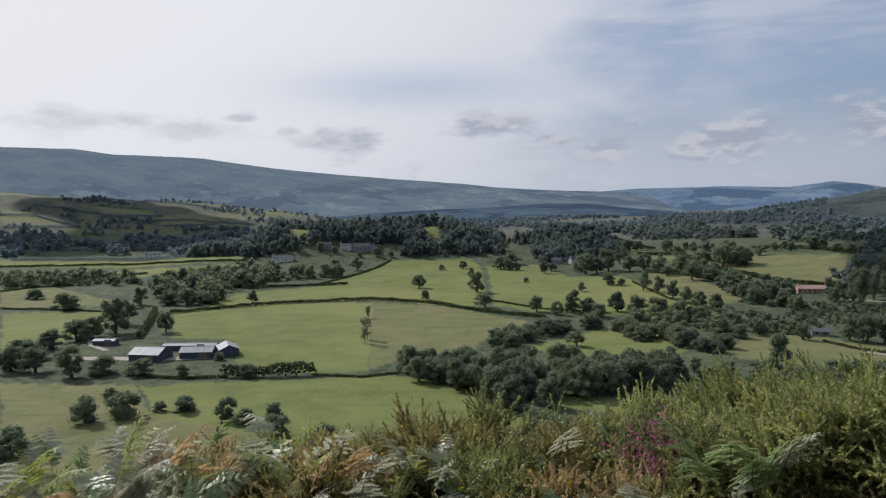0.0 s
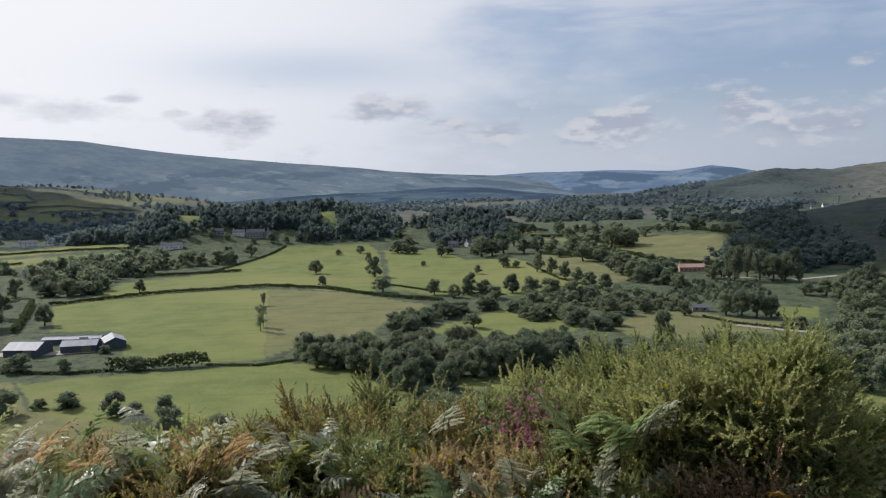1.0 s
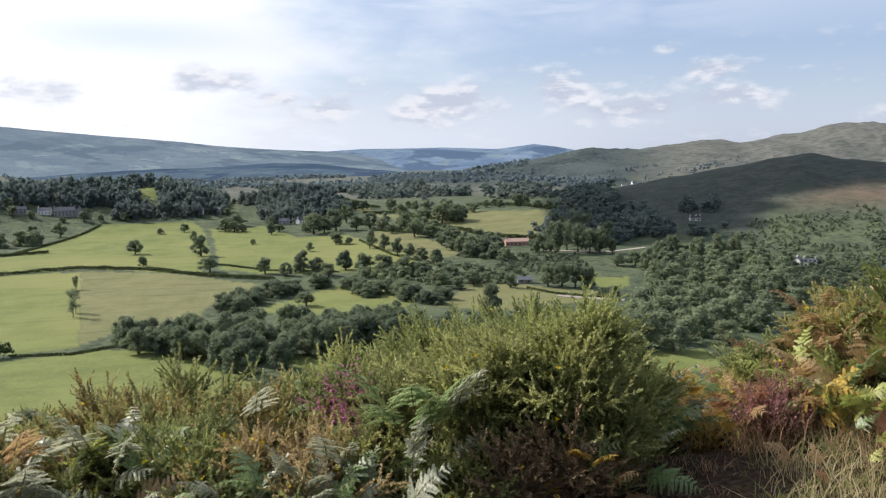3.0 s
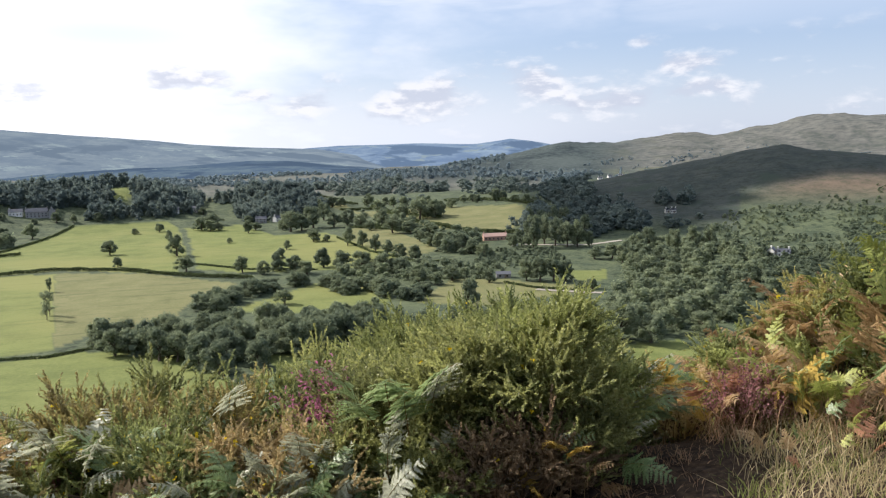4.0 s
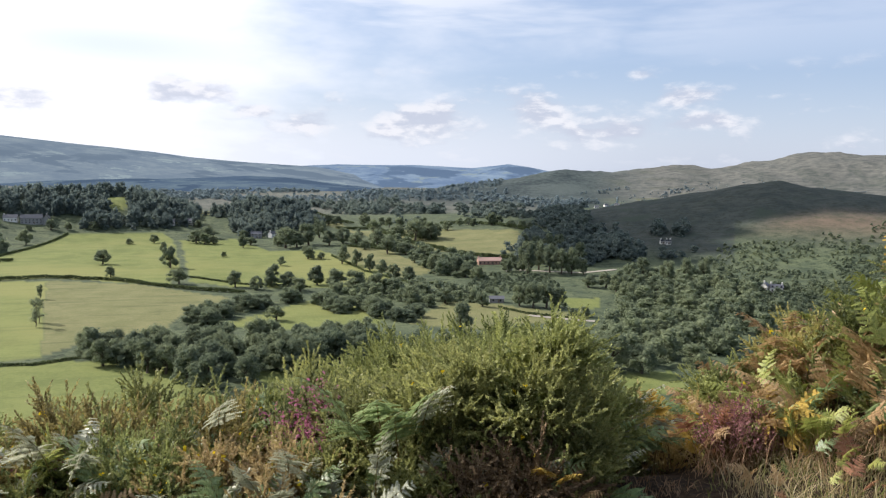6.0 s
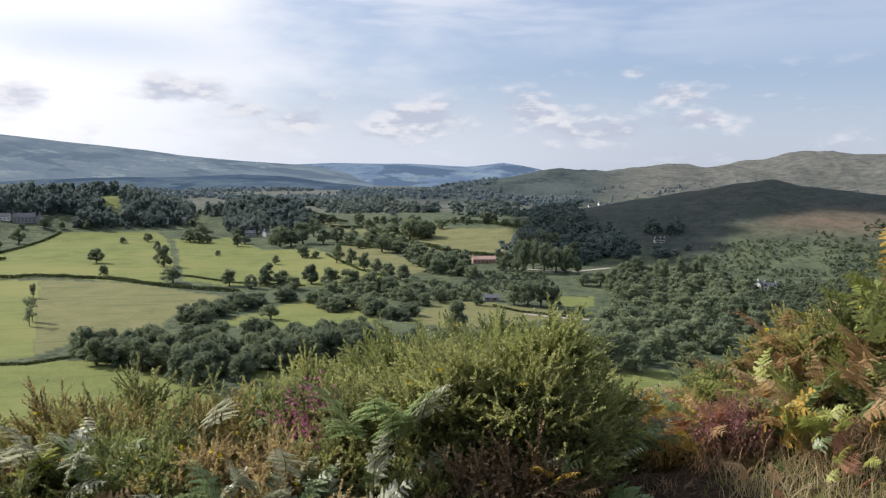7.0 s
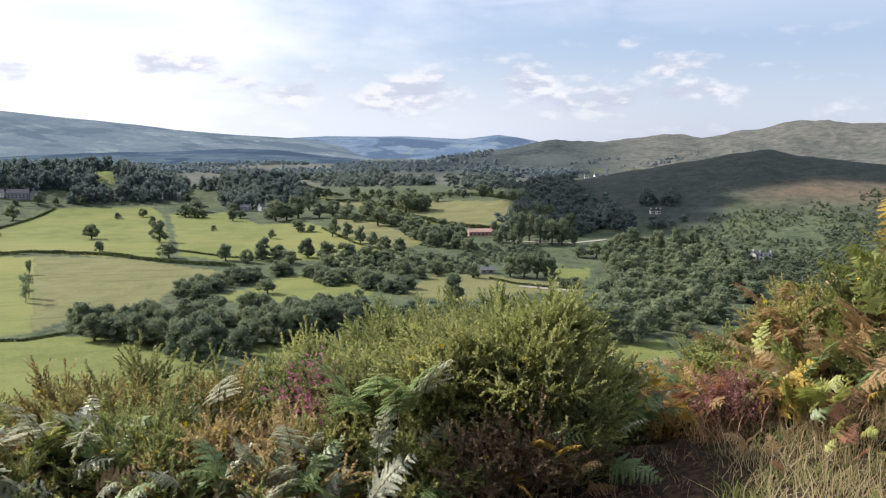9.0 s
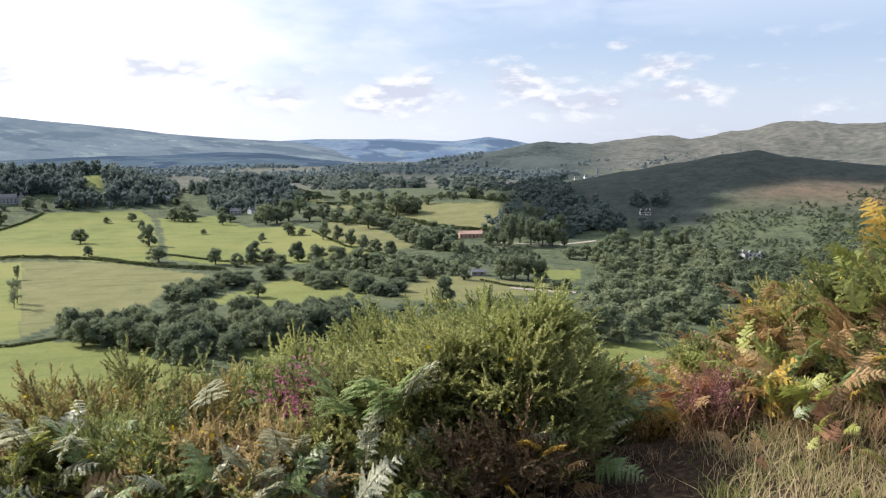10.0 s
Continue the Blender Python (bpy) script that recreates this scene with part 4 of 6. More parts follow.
def wood(label, poly, spacing, h, seed, kinds=None, mat=None, gaps=0.0, keep=None):
    x, y, rng = scatter(poly, spacing, seed)
    patch = 45 if spacing < 15 else 110
    ok = fbm(x / patch, y / patch, seed, 3) > gaps * 0.9
    for field in PASTURE + MEADOW:
        ok &= ~inside(x, y, field)
    if keep is not None:
        ok &= keep(x, y)
    x, y = x[ok], y[ok]
    size = rng.uniform(0.5, 1.6, len(x)) * (0.75 + 0.55 * fbm(x / 60, y / 60, seed + 9, 2))
    me = tri_mesh("wood", *plant(x, y, h * size, min(spacing * 1.35, h * 1.45) * np.sqrt(size), kinds or WOOD_MID, rng), mat or LEAF_WOOD)
    thing("woodland", label, "woodland", data=me, kind="stuff")


def on_mound(x, y):
    """The wooded hill, with two grassy gaps."""
    rise = ridge(x, y, MOUND, 120)
    bare = inside(x, y, PASTURE_GAPS[0]) | inside(x, y, PASTURE_GAPS[1])
    return (rise > 9) & ~bare & ~((np.hypot(x, y) < 985) & (x > -565) & (x < -462))


PASTURE_GAPS = ([(-589, 777), (-566, 794), (-613, 859), (-650, 856)], [(-444, 868), (-424, 878), (-469, 971), (-496, 965)])


def off_garden(x, y):
    """Open grass below the white cottage."""
    return (np.abs(np.degrees(np.arctan2(x, y)) - 20.5) > 1.35) | (np.abs(np.hypot(x, y) - 545) > 45)


# nearest wood: trees one by one
NEAR_WOOD = [(-179, 311), (-161, 317), (-138, 325), (-114, 337), (-76, 348), (-48, 356), (-47, 323), (-70, 300), (-86, 291), (-88, 267), (-108, 270), (-135, 287), (-164, 300)]
wx, wy, wrng = scatter(NEAR_WOOD, 9.0, 401)
for k in range(len(wx)):
    size = wrng.uniform(0.8, 1.25)
    tree("wood_tree", "dense dark green tree in the valley-floor wood", "trees of the near wood", float(wx[k]), float(wy[k]), 11.0 * size, 12.5 * size ** 0.5, TREE_KINDS if wrng.uniform() < 0.6 else BUSH_KINDS, wrng)
for strip, seed in (([(-159, 375), (-153, 403), (-143, 434), (-124, 469), (-115, 461), (-136, 414), (-143, 378)], 402), ([(-107, 457), (-72, 447), (-33, 418), (-37, 404), (-73, 417), (-102, 435)], 403)):
    wx, wy, wrng = scatter(strip, 10.0, seed)
    for k in range(len(wx)):
        size = wrng.uniform(0.7, 1.2)
        tree("thicket_tree", "dark green thicket tree between two fields", "trees of the field thicket", float(wx[k]), float(wy[k]), 8.5 * size, 13.0 * size ** 0.5, BUSH_KINDS, wrng)
wood("dark green thicket along the stream", [(-108, 510), (-59, 525), (-1, 498), (-7, 458), (-53, 471), (-99, 484)], 8.0, 6.5, 411)
wood("dark mixed wood covering the rounded hill", [(-760, 640), (-560, 760), (-300, 900), (-300, 1130), (-520, 1230), (-800, 1130)], 9.5, 13.5, 412, WOOD_MID, LEAF_FAR_HAZE, 0.0, on_mound)
wood("dark broadleaf wood beside the hill field", [(-395, 1010), (-420, 1200), (-278, 1180), (-205, 1000), (-217, 889), (-280, 846), (-335, 960)], 9.5, 13.0, 413, WOOD_MID, LEAF_FAR_HAZE)
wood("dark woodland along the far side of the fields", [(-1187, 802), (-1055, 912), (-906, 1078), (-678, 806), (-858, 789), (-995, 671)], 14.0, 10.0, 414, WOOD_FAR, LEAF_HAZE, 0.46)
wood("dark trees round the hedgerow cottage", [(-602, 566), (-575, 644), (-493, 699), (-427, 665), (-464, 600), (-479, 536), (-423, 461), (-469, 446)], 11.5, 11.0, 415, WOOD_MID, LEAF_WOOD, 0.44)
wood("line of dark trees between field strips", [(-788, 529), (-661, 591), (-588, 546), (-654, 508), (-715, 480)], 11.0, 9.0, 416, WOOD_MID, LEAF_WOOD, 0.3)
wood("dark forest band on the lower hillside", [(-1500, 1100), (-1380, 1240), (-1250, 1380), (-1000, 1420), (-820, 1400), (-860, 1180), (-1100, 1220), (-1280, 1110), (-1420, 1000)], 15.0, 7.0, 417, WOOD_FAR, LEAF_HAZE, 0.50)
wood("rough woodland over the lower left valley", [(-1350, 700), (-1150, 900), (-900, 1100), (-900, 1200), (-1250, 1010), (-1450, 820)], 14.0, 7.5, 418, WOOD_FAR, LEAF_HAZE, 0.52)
wood("green oak scrub wood below the bank", [(84, 461), (101, 583), (166, 597), (205, 583), (183, 468), (123, 353), (92, 334), (70, 323), (46, 331), (66, 392)], 11.5, 9.0, 419, WOOD_LOW, keep=off_garden)
wood("green gorse and thorn scrub on the slope", [(188, 558), (266, 577), (254, 509), (185, 432), (166, 468)], 7.0, 4.5, 420, WOOD_MID, LEAF_WOOD, 0.3)
wood("green scrub climbing the hill above the cottage", [(150, 590), (330, 600), (420, 700), (330, 760), (230, 740), (190, 680)], 7.0, 3.0, 421, WOOD_FAR, LEAF_WOOD, 0.42, off_garden)
wood("bushy slope between the bank and the cottage", [(190, 330), (330, 420), (330, 560), (250, 580), (190, 480)], 8.0, 4.0, 422, WOOD_MID, LEAF_WOOD, 0.35, off_garden)
wood("dark wood at the foot of the shaded hill", [(10, 690), (60, 660), (120, 640), (200, 720), (220, 820), (130, 900), (60, 860), (20, 760)], 10.0, 11.0, 423, WOOD_FAR, LEAF_FAR_HAZE, 0.54, lambda x, y: np.hypot(x - 177, y - 750) > 22)
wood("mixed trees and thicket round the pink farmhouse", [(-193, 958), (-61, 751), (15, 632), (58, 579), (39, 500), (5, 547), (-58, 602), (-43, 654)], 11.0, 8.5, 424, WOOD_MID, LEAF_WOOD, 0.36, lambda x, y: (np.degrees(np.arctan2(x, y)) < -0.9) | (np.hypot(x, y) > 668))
wood("trees and hedges of the middle valley", [(-330, 1080), (-60, 1010), (90, 950), (160, 1100), (60, 1700), (-260, 1800), (-480, 1500)], 17.0, 11.0, 425, WOOD_FAR, LEAF_FAR_HAZE, 0.56)
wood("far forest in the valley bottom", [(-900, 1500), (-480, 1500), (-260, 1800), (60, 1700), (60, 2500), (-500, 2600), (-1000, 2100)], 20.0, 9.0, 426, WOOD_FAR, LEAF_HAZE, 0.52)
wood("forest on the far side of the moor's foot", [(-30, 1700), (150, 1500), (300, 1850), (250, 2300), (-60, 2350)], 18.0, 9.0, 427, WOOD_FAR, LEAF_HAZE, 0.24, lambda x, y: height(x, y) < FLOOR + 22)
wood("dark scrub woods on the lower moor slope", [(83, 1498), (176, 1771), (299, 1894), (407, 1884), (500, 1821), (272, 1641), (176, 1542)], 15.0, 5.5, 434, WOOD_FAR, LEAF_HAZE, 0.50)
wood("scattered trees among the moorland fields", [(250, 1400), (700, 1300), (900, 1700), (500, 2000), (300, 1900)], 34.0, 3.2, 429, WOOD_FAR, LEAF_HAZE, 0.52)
wood("dark wood on the lower slope of the shaded hill", [(41, 917), (85, 1001), (140, 960), (157, 906), (132, 721), (85, 646), (51, 646), (45, 748)], 9.0, 9.0, 432, WOOD_FAR, LEAF_FAR_HAZE, 0.46, lambda x, y: np.hypot(x - 177, y - 750) > 25)
wood("green scrub wood at the foot of the bank", [(-50, 365), (-15, 352), (20, 378), (50, 372), (46, 331), (-20, 300), (-52, 336)], 8.0, 5.5, 430, WOOD_LOW, LEAF_WOOD, 0.2)
wood("low green scrub and rushes in the wet valley floor", [(-6, 604), (52, 600), (54, 506), (20, 470), (2, 480), (-15, 505)], 5.5, 2.6, 433, WOOD_MID, LEAF_WOOD, 0.34)
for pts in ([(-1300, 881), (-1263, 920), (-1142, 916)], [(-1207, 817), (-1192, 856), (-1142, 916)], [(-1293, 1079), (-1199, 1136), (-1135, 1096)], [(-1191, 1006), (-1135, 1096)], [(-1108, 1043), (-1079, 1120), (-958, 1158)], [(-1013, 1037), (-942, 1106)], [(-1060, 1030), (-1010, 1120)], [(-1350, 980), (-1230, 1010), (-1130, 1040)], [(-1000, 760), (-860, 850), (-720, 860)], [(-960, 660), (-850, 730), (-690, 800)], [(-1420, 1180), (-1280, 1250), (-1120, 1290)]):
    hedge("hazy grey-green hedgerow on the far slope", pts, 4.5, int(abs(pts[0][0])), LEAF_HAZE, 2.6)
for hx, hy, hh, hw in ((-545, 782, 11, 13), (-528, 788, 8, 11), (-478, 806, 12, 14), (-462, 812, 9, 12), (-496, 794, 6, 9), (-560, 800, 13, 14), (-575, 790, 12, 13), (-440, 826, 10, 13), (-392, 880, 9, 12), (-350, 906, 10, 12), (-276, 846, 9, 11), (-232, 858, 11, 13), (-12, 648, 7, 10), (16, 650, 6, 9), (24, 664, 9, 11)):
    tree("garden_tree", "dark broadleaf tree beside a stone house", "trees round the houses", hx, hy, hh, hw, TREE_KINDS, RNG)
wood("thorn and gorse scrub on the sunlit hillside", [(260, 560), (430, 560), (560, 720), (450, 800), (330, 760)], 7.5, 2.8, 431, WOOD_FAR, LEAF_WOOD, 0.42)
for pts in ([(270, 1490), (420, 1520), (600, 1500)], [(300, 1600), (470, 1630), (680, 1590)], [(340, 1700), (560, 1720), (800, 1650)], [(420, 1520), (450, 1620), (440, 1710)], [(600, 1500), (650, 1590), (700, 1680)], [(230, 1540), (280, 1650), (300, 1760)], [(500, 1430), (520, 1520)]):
    hedge("hazy grey-green hedge bank between moorland fields", pts, 2.3, int(abs(pts[0][0])) + 7, LEAF_HAZE, 2.0)



# ---- buildings ----
def box(x0, x1, y0, y1, z0, z1):
    v = np.array([(x, y, z) for x in (x0, x1) for y in (y0, y1) for z in (z0, z1)], float)
    f = np.array([(0, 1, 3), (0, 3, 2), (4, 6, 7), (4, 7, 5), (0, 4, 5), (0, 5, 1), (2, 3, 7), (2, 7, 6), (0, 2, 6), (0, 6, 4), (1, 5, 7), (1, 7, 3)])
    return v, f


def gable_walls(l, w, h, ridge_h):
    v = np.array([(x, y, z) for x in (-l / 2, l / 2) for y, z in ((-w / 2, -1.5), (w / 2, -1.5), (w / 2, h), (0, ridge_h), (-w / 2, h))], float)
    f = [(0, 1, 2), (0, 2, 4), (4, 2, 3), (5, 7, 6), (5, 9, 7), (9, 8, 7)]
    for a, b in ((0, 1), (1, 2), (2, 3), (3, 4), (4, 0)):
        f += [(a, a + 5, b + 5), (a, b + 5, b)]
    return v, np.array(f)


def slope_panel(x0, x1, w, h, ridge_h, side, thick=0.12, over=0.35):
    """One slab of a pitched roof, from eaves to ridge."""
    k = (ridge_h - h) / (w / 2)
    ye, ze = w / 2 + over, h - over * k
    v = []
    for x in (x0, x1):
        for y, z in ((ye, ze), (0.0, ridge_h)):
            v += [(x, side * y, z + 0.02), (x, side * y, z + 0.02 + thick)]
    return np.array(v), np.array([(0, 1, 3), (0, 3, 2), (4, 6, 7), (4, 7, 5), (0, 4, 5), (0, 5, 1), (2, 3, 7), (2, 7, 6), (0, 2, 6), (0, 6, 4), (1, 5, 7), (1, 7, 3)])


def house(name, label, x, y, turn, l, w, h, pitch, wall_mat, roof_mat, chimneys=1, windows=3, floors=2, group="valley houses", sheets=1, category="house"):
    ob = thing(name, label, category, group, pose(x, y, ground_at(x, y), 0, 0, turn))
    ridge_h = h + math.tan(radians(pitch)) * w / 2
    part("wall", tri_mesh("wall", *gable_walls(l, w, h, ridge_h - 0.03), wall_mat), ob)
    step = (l + 0.7) / sheets
    for side in (-1, 1):
        for k in range(sheets):
            x0 = -l / 2 - 0.35 + k * step
            part("roof" if sheets == 1 else "roof_sheet", tri_mesh("roof", *slope_panel(x0, x0 + step - (0.06 if sheets > 1 else 0), w, h, ridge_h, side, 0.12 + 0.03 * (k % 2) * (sheets > 1)), roof_mat), ob)
    for k in range(chimneys):
        cx = (-1, 1)[k % 2] * (l / 2 - 0.7)
        part("chimney", tri_mesh("chimney", *join([box(cx - 0.45, cx + 0.45, -0.4, 0.4, ridge_h - 0.8, ridge_h + 1.3), box(cx - 0.52, cx + 0.52, -0.47, 0.47, ridge_h + 1.3, ridge_h + 1.45)]), wall_mat), ob)
    pane = tri_mesh("window", *join([box(-0.55, 0.55, -0.05, 0.05, 0, 1.3)]), GLASS_DARK)
    sill = tri_mesh("sill", *box(-0.65, 0.65, -0.12, 0.10, -0.12, -0.02), STONE_GREY)
    for side in (-1, 1):
        for f in range(floors):
            for k in range(windows):
                wx = (k + 0.5) / windows * l - l / 2
                win = part("window", pane, ob, at=pose(wx, side * (w / 2 + 0.02), 0.9 + f * 2.6, 0, 0, 0 if side < 0 else 180))
                part("sill", sill, win)
    part("door", tri_mesh("door", *box(-0.5, 0.5, -w / 2 - 0.08, -w / 2 + 0.02, 0, 2.05), TIMBER), ob, at=pose(l * 0.12, 0, 0))
    return ob


def barn(label, x, y, turn, l, w, h, pitch, sheets):
    ob = house("barn", label, x, y, turn, l, w, h, pitch, SHEET_DARK, SHEET, 0, 0, 0, "farm sheds", sheets, "barn")
    part("sliding_door", tri_mesh("sliding_door", *box(-2.2, 2.2, -w / 2 - 0.15, -w / 2 - 0.04, 0, 3.6), TIMBER), ob, at=pose(l * 0.22, 0, 0))
    part("ridge_cap", tri_mesh("ridge_cap", *box(-l / 2 - 0.3, l / 2 + 0.3, -0.28, 0.28, h + math.tan(radians(pitch)) * w / 2 + 0.06, h + math.tan(radians(pitch)) * w / 2 + 0.22), SHEET), ob)
    return ob


barn("large farm shed with a pale grey sheet roof", -310.5, 288.5, 14, 17, 14, 3.8, 22, 7)
barn("long farm shed with pale sheet roof and dark walls", -290.5, 302, 27, 17, 10, 3.6, 24, 7)
barn("grey-roofed farm shed at the yard's end", -281, 314, -42, 15, 10, 3.8, 24, 6)
barn("narrow lean-to farm shed behind the yard", -309, 316, 22, 30, 6, 2.8, 16, 10)
barn("small sheet-roofed shed beside the farm track", -368, 309, 20, 13, 6, 2.8, 15, 5)
house("farm_house", "low pink-walled farmhouse with a clay tiled roof", 4, 660, 14, 21, 7, 3.6, 34, STONE_PINK, TILE_RED, 2, 6, 1)
house("white_cottage", "white cottage with slate roof above the scrub", 205.5, 541, -12, 8.5, 5, 3.6, 40, STONE_WHITE, SLATE, 2, 3, 2)
house("white_cottage", "small white gabled house beside the white cottage", 198.5, 543, 50, 5, 4.5, 4.4, 45, STONE_WHITE, SLATE, 1, 1, 2)
house("hill_cottage", "pale cottage in trees on the shaded hill", 182.5, 765, -10, 5, 4, 3.0, 38, STONE_WHITE, SLATE, 2, 3, 2)
house("hill_cottage", "pale cottage in trees on the shaded hill", 177, 768, 10, 3.8, 3.5, 2.9, 38, STONE_WHITE, SLATE, 1, 2, 2)
house("manor_house", "grey stone manor with slate roof below the wooded hill", -508, 820, 30, 22, 9, 6.4, 40, STONE_GREY, SLATE, 2, 6, 2)
house("manor_wing", "grey stone gabled wing of the manor", -494, 826, 118, 12, 7, 6.8, 46, STONE_GREY, SLATE, 2, 3, 2)
house("manor_wing", "lower slate-roofed range beside the manor", -527, 812, 22, 14, 7, 4.2, 42, STONE_WHITE, SLATE, 1, 4, 1)
house("stone_house", "grey stone house in trees below the hill", -545, 796, 34, 12, 7, 4.6, 40, STONE_GREY, SLATE, 1, 3, 2)
house("white_cottage", "small white cottage at the foot of the wooded hill", -377, 888, 24, 8, 6, 4.4, 40, STONE_WHITE, SLATE, 1, 2, 2)
house("white_cottage", "white house with slate roof at the wood's edge", -364, 915, 10, 11, 6, 4.8, 40, STONE_WHITE, SLATE, 2, 3, 2)
house("field_hut", "tiny white field hut at the pasture edge", -405, 850, 26, 4, 3.5, 2.6, 35, STONE_WHITE, SLATE, 0, 1, 1)
house("stone_house", "grey slate-roofed house among field trees", -262, 852, 12, 12, 7, 4.8, 38, STONE_GREY, SLATE, 2, 3, 2)
house("stone_house", "grey slate-roofed house among field trees", -246, 862, 60, 9, 6, 4.8, 38, STONE_WHITE, SLATE, 1, 2, 2)
house("grey_cottage", "pale blue-grey cottage among hedgerow trees", -568, 540, 42, 18, 8, 4.6, 36, STONE_WHITE, SLATE, 2, 4, 2)
house("field_shed", "dark low shed beside the stream field", 8, 474, 4, 9, 5, 2.6, 30, STONE_GREY, SLATE, 0, 2, 1)
house("field_hut", "tiny white hut below the farmhouse", 20, 622, 10, 5, 3.5, 2.6, 35, STONE_WHITE, SLATE, 0, 1, 1)
house("grey_cottage", "grey house among the far valley woods", -824, 778, 40, 22, 9, 5, 34, STONE_WHITE, SLATE, 1, 4, 2)
house("grey_cottage", "grey house among the valley woods", -700, 784, 38, 18, 8, 5, 34, STONE_GREY, SLATE, 1, 4, 2)
house("grey_cottage", "long low house in the valley trees", -560, 726, 34, 24, 8, 4, 34, STONE_WHITE, SLATE, 1, 5, 1)
for hx, hy, ht in ((166, 1488, 10), (182, 1500, 40), (24, 1484, -10), (250, 1600, 25), (275, 1615, -20), (226, 1570, 0)):
    house("far_cottage", "tiny white cottage on the far hillside", hx, hy, ht, 9, 6, 3.4, 38, STONE_WHITE, SLATE, 1, 2, 2, "far cottages")


def ribbon(name, label, points, width, mat):
    """A lane or yard strip laid on the ground."""
    xs, ys = [p[0] for p in points], [p[1] for p in points]
    n = 60
    u = np.linspace(0, len(points) - 1, n)
    x, y = np.interp(u, range(len(points)), xs), np.interp(u, range(len(points)), ys)
    t = np.stack([np.gradient(x), np.gradient(y)], 1)
    t /= np.linalg.norm(t, axis=1, keepdims=True)
    w = width * (0.85 + 0.3 * fbm(x / 8, y / 8, 3, 2))[:, None]
    left, right = np.stack([x, y], 1) + t[:, ::-1] * (-1, 1) * w / 2, np.stack([x, y], 1) - t[:, ::-1] * (-1, 1) * w / 2
    rows = [np.concatenate([p, (height(p[:, 0], p[:, 1]) + 0.25)[:, None]], 1) for p in (left, right)]
    v = np.stack(rows, 1).reshape(-1, 3)
    k = np.arange(n - 1)[:, None] * 2
    thing(name, label, "track", data=tri_mesh(name, v, np.concatenate([k + [0, 1, 3], k + [0, 3, 2]])[:, ::-1], mat), kind="structure")


ribbon("road_farm_yard", "pale stony farmyard track", [(-352, 274), (-330, 282), (-305, 290), (-283, 304)], 9, TRACK)
ribbon("road_lane", "pale lane along the stream field", [(26, 432), (38, 427), (50, 423), (62, 420)], 5, TRACK)
ribbon("road_hill_lane", "pale lane under the shaded hill", [(28, 628), (55, 622), (80, 620), (110, 640)], 5, TRACK)
ribbon("road_farm_lane", "pale track beside the field hedge", [(-392, 318), (-372, 303), (-352, 296)], 4, TRACK)


# ---- foreground plants on the bank ----
def strips(base, tip, width, face):
    """Narrow blades: one triangle each, from base to tip, width across."""
    side = np.cross(tip - base, face)
    side /= np.linalg.norm(side, axis=1, keepdims=True) + 1e-9
    w = side * np.asarray(width)[:, None] * 0.5
    v = np.stack([base - w, base + w, tip], 1).reshape(-1, 3)
    return v, np.arange(len(v)).reshape(-1, 3)


def shoot_arrays(rng, length, spines, spine=0.020, width=0.006, sides=6):
    """One spiny gorse shoot along +z with slender side shoots, tapered like a bottle brush."""
    pieces = [strips(np.zeros((2, 3)), np.full((2, 3), (0, 0, length)), [0.013, 0.013], np.eye(3)[:2])]

    def dress(p0, p1, count, size):
        u = np.linspace(0.06, 1, count)
        base = p0 + (p1 - p0) * u[:, None]
        axis = (p1 - p0) / np.linalg.norm(p1 - p0)
        d = spin(rng, count)
        d -= axis * (d @ axis)[:, None]
        d /= np.linalg.norm(d, axis=1, keepdims=True) + 1e-9
        d = d + axis * rng.uniform(0.7, 1.3, count)[:, None]
        tip = base + d * (size * (1.1 - 0.6 * u) * rng.uniform(0.7, 1.1, count))[:, None]
        pieces.append(strips(base, tip, np.full(count, width) * rng.uniform(0.8, 1.4, count), spin(rng, count)))

    dress(np.zeros(3), np.array([0, 0, length]), spines, spine)
    for k in range(sides):
        a, z0 = rng.uniform(0, 6.28), length * rng.uniform(0.10, 0.65)
        p0 = np.array([0, 0, z0])
        p1 = p0 + np.array([math.cos(a) * 0.62, math.sin(a) * 0.62, 0.78]) * length * rng.uniform(0.28, 0.45)
        pieces.append(strips(p0[None], p1[None], [0.005], spin(rng, 1)))
        dress(p0, p1, spines // 3, spine * 0.85)
    return join(pieces)


SHOOTS = [shoot_arrays(np.random.default_rng(500 + k), (0.18, 0.24, 0.20, 0.27, 0.17, 0.22)[k], 64, 0.0185, 0.0088, 4) for k in range(6)]
SPIKES = [shoot_arrays(np.random.default_rng(520 + k), 0.40, 130, 0.024, 0.0095, 7) for k in range(3)]


def frame_of(d, rng):
    """Turns that lead +z to each direction d."""
    t = np.cross(d, spin(rng, len(d)))
    t /= np.linalg.norm(t, axis=1, keepdims=True) + 1e-9
    return np.stack([t, np.cross(d, t), d], 2)


def sow(kinds, roots, ways, sizes, rng):
    m = frame_of(ways, rng)
    pieces = []
    for k in range(len(roots)):
        v, f = kinds[int(rng.integers(len(kinds)))]
        pieces.append((v @ (m[k].T * sizes[k]) + roots[k], f))
    return join(pieces)


def blossoms(points, size, rng):
    """Small keeled flowers: four petals each."""
    n = len(points)
    p, f = leaf_quads(rng, np.repeat(points, 3, 0) + rng.normal(size=(n * 3, 3)) * size * 0.5, spin(rng, n * 3), size)
    return p, f


